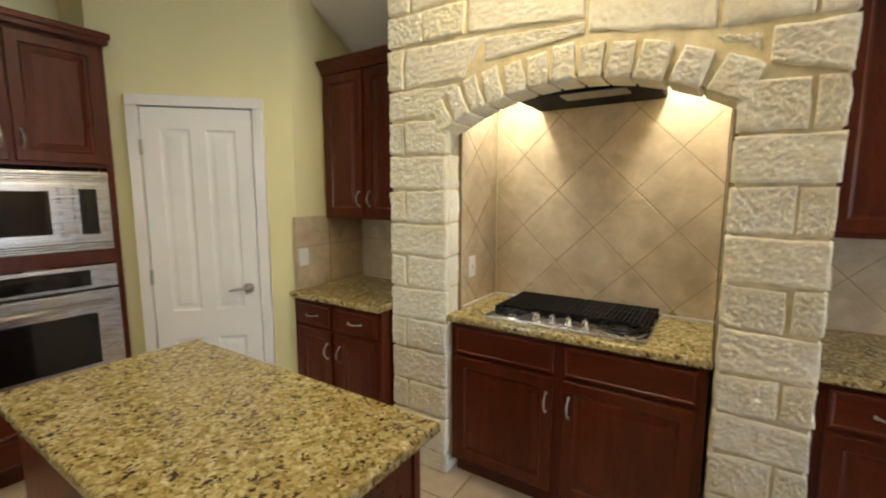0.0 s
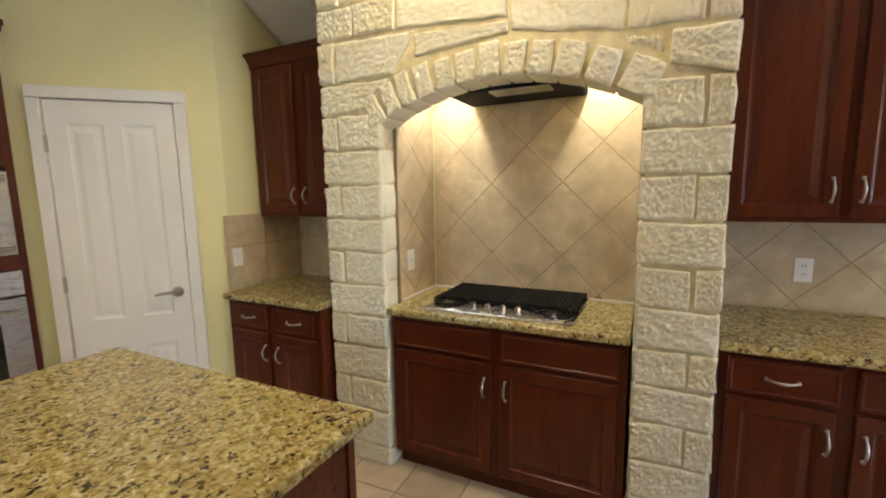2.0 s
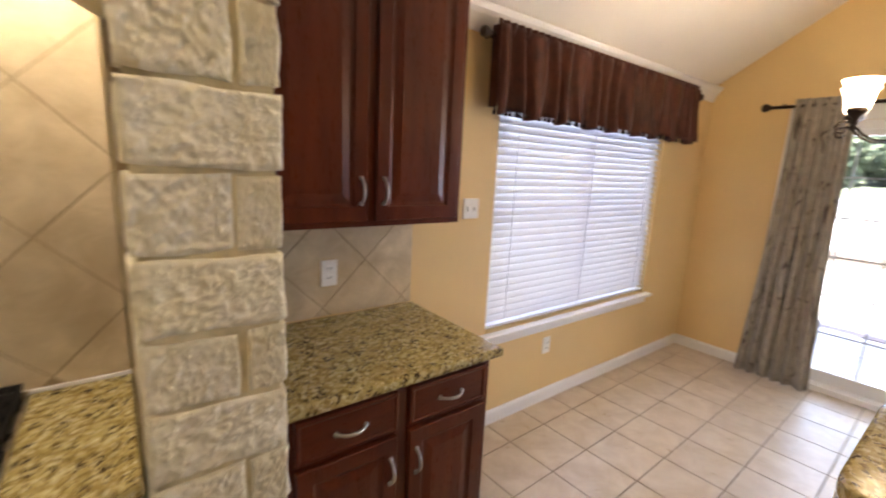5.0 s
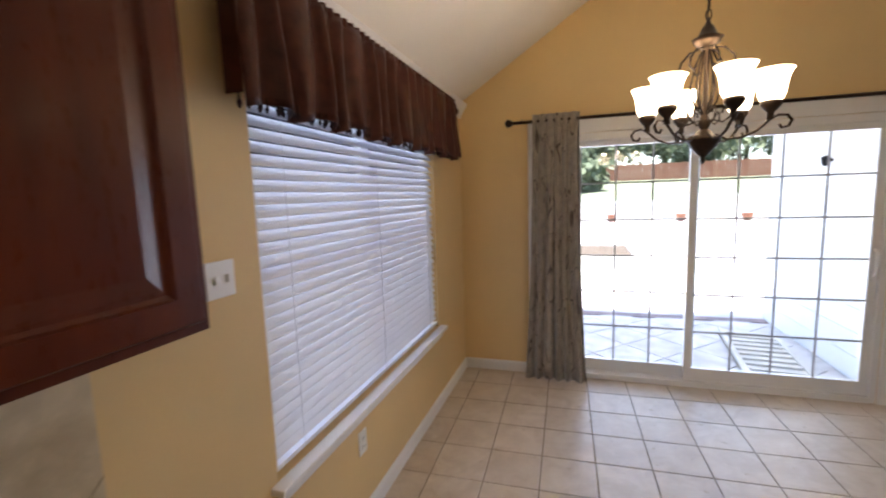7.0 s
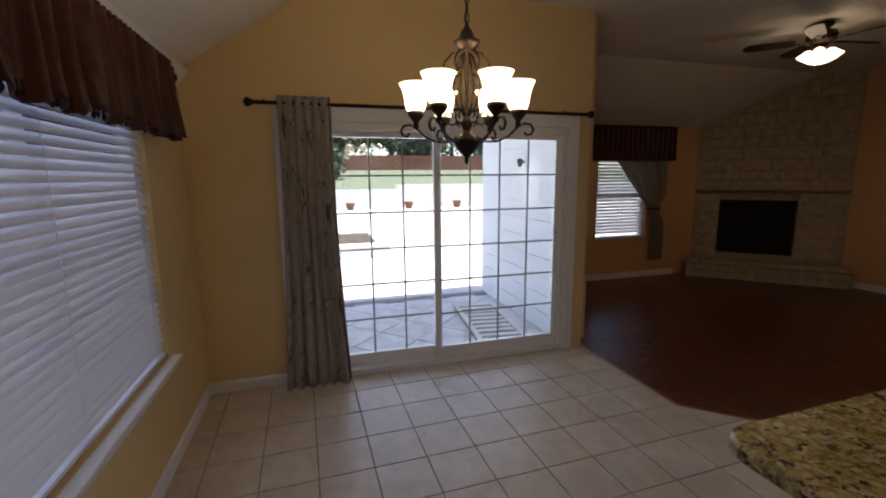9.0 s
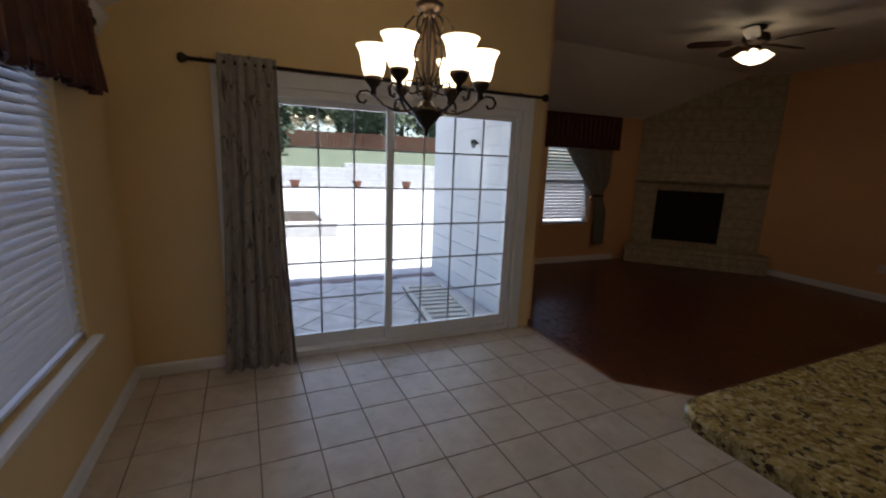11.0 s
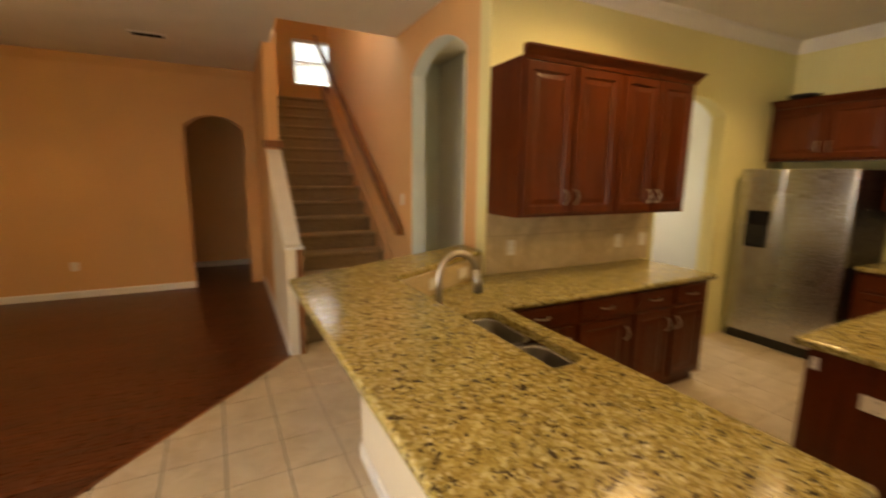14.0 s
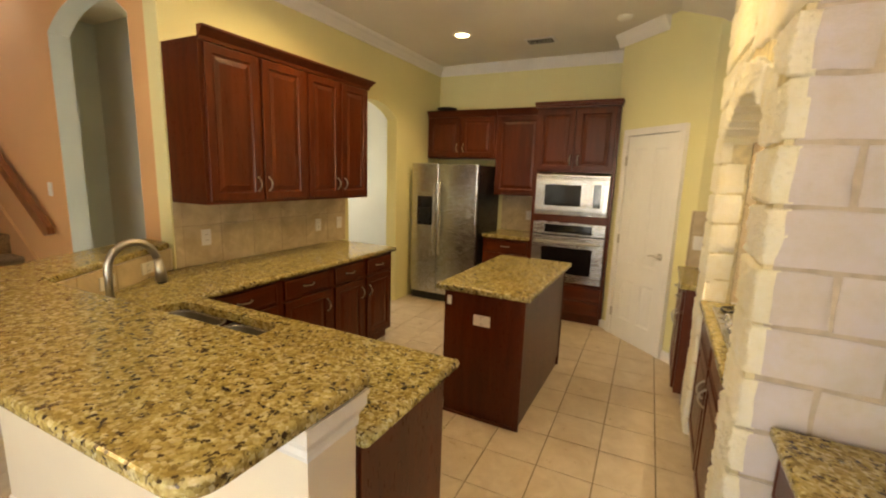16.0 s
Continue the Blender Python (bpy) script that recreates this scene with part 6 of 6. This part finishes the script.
part("post", boxed(-0.045, -0.045, 0.001, 0.045, 0.045, 0.25, bevel=0.006), BLADE, newel)
part("cap", boxed(-0.06, -0.06, 0.2505, 0.06, 0.06, 0.285, bevel=0.012), BLADE, newel)
sash_window("window_4", True, -7.66, 0.58, 1.38, 3.42, 4.30, "white landing window behind blinds", 1)
blinds("venetian_blind", pose(1.375, -7.625, 4.30, 0, 0, 180), 0.79, 0.87, "white slat blinds in the landing window")

# ---- outdoors ----
structure("ground", boxed(-60, -150, -0.30, 160, 150, -0.16), GRASS, "lawn around the house", "ground")
patio = structure("patio", boxed(5.38, -0.05, -0.155, 26.0, 40.0, -0.045), CONCRETE, "pale stone patio", "patio")
c45 = math.cos(radians(45))
pm = None
for i in range(-2, 14):
    for j in range(-14, 8):
        x, y = 5.6 + (i - j) * 0.46 * c45, 0.1 + (i + j) * 0.46 * c45
        if 5.72 < x < 7.3 and 0.34 < y < 4.6:
            if pm is None:
                bm = boxed(-0.224, -0.224, 0.0, 0.224, 0.224, 0.012, bevel=0.004)
                bmesh.ops.transform(bm, matrix=pose(0, 0, 0, 0, 0, 45), verts=bm.verts)
                pm = mesh_of("paver", bm)
            p = part("paver", pm, CONCRETE, patio)
            p.location = (x, y, -0.0445)
structure("porch_ceiling", boxed(5.30, -0.10, 2.78, 7.45, 6.0, 2.90), SIDING, "white ceiling of the porch over the patio", "ceiling")
structure("patio_border", boxed(7.36, 0.04, -0.044, 7.52, 6.0, -0.030), DULLSTRIP, "dull reddish strip across the patio", "patio")
structure("patio_far", boxed(7.56, -30.0, -0.155, 26.0, -0.051, -0.045), CONCRETE, "sunlit pale stone terrace", "patio")
bm = bmesh.new()
box(bm, 5.37, -0.079, -0.1, 7.55, 0.02, 3.3)
sid = structure("wall_siding", bm, SIDING, "white lapped siding of the house")
for k in range(16):
    part("plank", boxed(5.40, 0.0205, -0.03 + 0.20 * k, 7.56, 0.034, 0.165 + 0.20 * k, bevel=0.003), SIDING, sid)
wl = thing("outdoor_lamp", pose(6.27, 0.036, 1.80) @ Matrix.Scale(0.62, 4), "small dark wall lamp on the siding", "wall lamp")
part("body", lathe(bmesh.new(), ((0.0, -0.09), (0.03, -0.08), (0.05, 0.0), (0.06, 0.04), (0.0, 0.07)), 10, (0, 0.09, 0)), IRON, wl)
part("bracket", boxed(-0.02, 0.0, -0.02, 0.02, 0.09, 0.02), IRON, wl)
pal = thing("slatted_bench", pose(5.48, 0.60, 0, 0, 0, -6), "low slatted wooden platform on the patio", "wooden platform")
part("base", boxed(0.0, -0.25, -0.032, 1.34, 0.25, -0.005), BARK, pal, "dark wooden base")
for k in range(10):
    x = 0.03 + 0.132 * k
    part("slat", boxed(x, -0.205, -0.0045, x + 0.072, 0.205, 0.028, bevel=0.004), PALE, pal)
for y in (-0.232, 0.232):
    part("rail", boxed(0.0, y - 0.022, -0.0045, 1.34, y + 0.022, 0.034, bevel=0.004), PALE, pal)
bed = thing("raised_bed", pose(0, 0, 0), "low stone planting bed on the patio", "planter")
bm = bmesh.new()
box(bm, 10.8, 0.86, -0.044, 11.05, 6.5, 0.25, bevel=0.02), box(bm, 11.05, 0.86, -0.044, 13.0, 1.1, 0.25, bevel=0.02)
box(bm, 13.0, 0.86, -0.044, 13.25, 6.5, 0.25, bevel=0.02)
part("kerb", bm, PALE, bed)
part("soil", boxed(11.05, 1.1, -0.044, 13.0, 6.5, 0.20), BARK, bed)
ret = thing("garden_wall", pose(0, 0, 0), "long low pale stone garden wall", "garden wall")
wm = mesh_of("stone", boxed(0.0, 0.005, 0.005, 0.45, 0.935, 0.255, bevel=0.018))
for k in range(42):
    for r in range(4 if k > 18 else 5):
        b = part("stone", wm, PALE, ret)
        b.location = (26.0 + 0.03 * r, -20 + 0.94 * k + 0.47 * (r % 2), -0.05 + 0.26 * r)
for py in (0.6, -2.6, -5.4):
    pot = thing("flower_pot", pose(25.2, py, -0.045), "terracotta flower pot before the garden wall", "flower pot")
    part("pot", lathe(bmesh.new(), ((0.0, 0.0), (0.16, 0.0), (0.24, 0.32), (0.26, 0.32), (0.26, 0.38), (0.22, 0.38), (0.20, 0.30), (0.0, 0.30)), 16), FENCE, pot, smooth=True)
terr = bmesh.new()
prism(terr, [(26.3, -0.16), (26.3, 0.92), (42, 2.35), (90, 3.0), (90, -0.16)], -90, 90, lambda u, v, w: (u, w, v))
structure("ground_terrace", terr, GRASS, "lawn that rises behind the garden wall", "ground")
fence = thing("fence", pose(0, 0, 0), "weathered red-brown board fence", "fence")
fm = mesh_of("board", boxed(-0.02, -0.14, 0, 0.0, 0.14, 1.45, bevel=0.006))
for k in range(170):
    b = part("board", fm, FENCE, fence)
    b.location = (42.0, -26 + 0.29 * k, 2.25 + 0.03 * math.sin(k * 2.3))


def tree(x, y, z, height, crown, seed, mat, label):
    r = random.Random(seed)
    t = thing("tree", pose(x, y, z), label, "tree", "trees behind the fence")
    bm = bmesh.new()
    tube(bm, [(0, 0, -0.2), (0.05, 0.02, height * 0.25), (-0.08, 0.1, height * 0.5), (0.05, 0.0, height * 0.8)], [0.28, 0.22, 0.15, 0.05], 8)
    tips = []
    for k in range(9):
        a, h = r.uniform(0, 6.28), height * r.uniform(0.12, 0.6)
        e = Vector((math.cos(a), math.sin(a), r.uniform(0.3, 0.8))) * crown * r.uniform(0.5, 0.9)
        p = Vector((0, 0, h))
        tube(bm, [p, p + e * 0.5 + Vector((0, 0, 0.1)), p + e], [0.09, 0.06, 0.02], 6)
        tips += [p + e * 0.6, p + e]
    part("trunk", bm, BARK, t)
    verts, faces = [], []
    for k in range(2600):
        c = r.choice(tips) + Vector((r.gauss(0, 1), r.gauss(0, 1), r.gauss(0, 0.8))) * crown * 0.26
        u = Vector((r.gauss(0, 1), r.gauss(0, 1), r.gauss(0, 1))).normalized() * r.uniform(0.16, 0.36)
        w = u.orthogonal().normalized() * r.uniform(0.10, 0.22)
        n = len(verts)
        verts += [c - u, c + w, c + u, c - w]
        faces.append((n, n + 1, n + 2, n + 3))
    me = bpy.data.meshes.new("crown")
    me.from_pydata([tuple(v) for v in verts], [], faces)
    cr = part("crown", me, mat, t)
    cr["kind"] = "stuff"
    return t


for k in range(13):
    tree(46 + 3.5 * (k % 3), -22 + 4.0 * k + 0.8 * (k % 2), 2.4, 7.5 + 1.6 * (k % 3), 3.1 + 0.5 * (k % 2), 100 + k, LEAF if k % 2 else LEAF2, "leafy green tree behind the fence")
for k in range(4):
    tree(33 + 2 * (k % 2), 2.2 + 3.0 * k, 1.3, 2.8, 1.5, 200 + k, LEAF2, "dense dark green shrub tree in the garden")

# ---- floors, piece by piece ----
WX, WY = 4.03, -0.085
dx, dy = WX - 2.28, WY + 2.03
ln = math.hypot(dx, dy)
NXW, NYW = dy / ln, -dx / ln
CW = NXW * WX + NYW * WY
# the wood lies where y < WY and NXW*x + NYW*y > CW
TH, PU, PV = radians(1.6), 0.3153, 0.309
cs, sn = math.cos(TH), math.sin(TH)
U0, V0 = 0.272, 1.985


def flat_piece(bm, pts, z, chamfer=0.003, depth=0.006):
    mu, mv = sum(p[0] for p in pts) / len(pts), sum(p[1] for p in pts) / len(pts)
    size = max(math.hypot(p[0] - mu, p[1] - mv) for p in pts)
    if size < 0.02:
        return
    f = 1 - chamfer / size
    rows = [[bm.verts.new((mu + (x - mu) * g, mv + (y - mv) * g, w)) for x, y in pts] for g, w in ((1, z - depth + 0.0004), (1, z - 0.0012), (f, z))]
    for a, b in zip(rows, rows[1:]):
        for k in range(len(pts)):
            bm.faces.new((a[k], a[(k + 1) % len(pts)], b[(k + 1) % len(pts)], b[k]))
    bm.faces.new(rows[-1])


gt = 0.0032
bm = bmesh.new()
flat_piece(bm, [(gt, gt), (PU - gt, gt), (PU - gt, PV - gt), (gt, PV - gt)], 0.0)
full = mesh_of("tile", bm)
cells_near, rest_bm = 0, bmesh.new()
for i in range(-12, 18):
    for j in range(-17, 6):
        u, v = U0 + i * PU, V0 + j * PV
        P = lambda a, b: (cs * a - sn * b, sn * a + cs * b)
        sq = [P(u + gt, v + gt), P(u + PU - gt, v + gt), P(u + PU - gt, v + PV - gt), P(u + gt, v + PV - gt)]
        cx, cy = P(u + PU / 2, v + PV / 2)
        if not (-2.95 < cx < 5.36 and -3.1 < cy < 3.34):
            continue
        if cx < 0.85 and cy < -0.95 or (cx > 5.22 and cy > 2.6):
            continue
        if cy < -2.4 and cx < 2.3 and cx > 0.9:
            continue
        inside = [max(p[1] - WY, CW - NXW * p[0] - NYW * p[1]) for p in sq]
        if all(t < 0 for t in inside):
            continue
        whole = all(t > 0 for t in inside) and not (cx > 4.9)
        near = cx > -1.2 and cy > -0.25 and not (-0.85 < cx < 0.25 and 1.0 < cy < 1.45) and not (1.4 < cx < 2.1 and cy < 1.45)
        if whole and near and cells_near < 300:
            p = part("tile", full, FLOORTILE, floor)
            p.matrix_basis = pose(*P(u, v), 0.0, 0, 0, math.degrees(TH))
            cells_near += 1
        elif whole:
            flat_piece(rest_bm, sq, 0.0)
        else:
            for pc in (clip(sq, 0, -1, -WY), clip(clip(sq, 0, 1, WY), NXW, NYW, CW)):
                pc = clip(pc, 1, 0, 5.215) if len(pc) > 2 and cy > 2.6 else pc
                if len(pc) > 2:
                    flat_piece(rest_bm, pc, 0.0)
tagged(part("tile_rest", rest_bm, FLOORTILE, floor), "", kind="stuff")

wood = structure("floor_wood", boxed(2.28, FAR - 1.5, -0.0055, 7.5, WY - 0.01, -0.0045), SOOT, "dark red-brown wood board floor", "floor")
rest = bmesh.new()
BW = 0.125
r = random.Random(9)
count = 0
for j in range(int((WY - FAR + 1.5) / BW) + 1):
    y1 = WY - j * BW
    x = 2.2 - r.uniform(0, 1.2)
    while x < 7.45:
        L = r.uniform(1.0, 1.9)
        pc = [(x + 0.001, y1 - BW + 0.001), (x + L - 0.001, y1 - BW + 0.001), (x + L - 0.001, y1 - 0.001), (x + 0.001, y1 - 0.001)]
        for a, b, c in ((0, 1, WY), (-NXW, -NYW, -CW), (-1, 0, -2.281), (1, 0, 7.449)):
            pc = clip(pc, a, b, c) if len(pc) > 2 else pc
        x += L
        if len(pc) < 3:
            continue
        if count < 200:
            bm = bmesh.new()
            flat_piece(bm, pc, 0.001, 0.002, 0.005)
            if len(bm.faces):
                part("board", bm, BOARD, wood)
                count += 1
            else:
                bm.free()
        else:
            flat_piece(rest, pc, 0.001, 0.002, 0.005)
tagged(part("board_rest", rest, BOARD, wood), "", kind="stuff")
edge = bmesh.new()
prism(edge, [(WX + 0.0, WY + 0.012), (5.22, WY + 0.012), (5.22, WY - 0.012), (WX + 0.006, WY - 0.012), (2.29, -2.034), (2.277, -2.02)], 0.0012, 0.006)
structure("trim_floor_edge", edge, OAK, "stained wood strip between tile and boards", "trim")
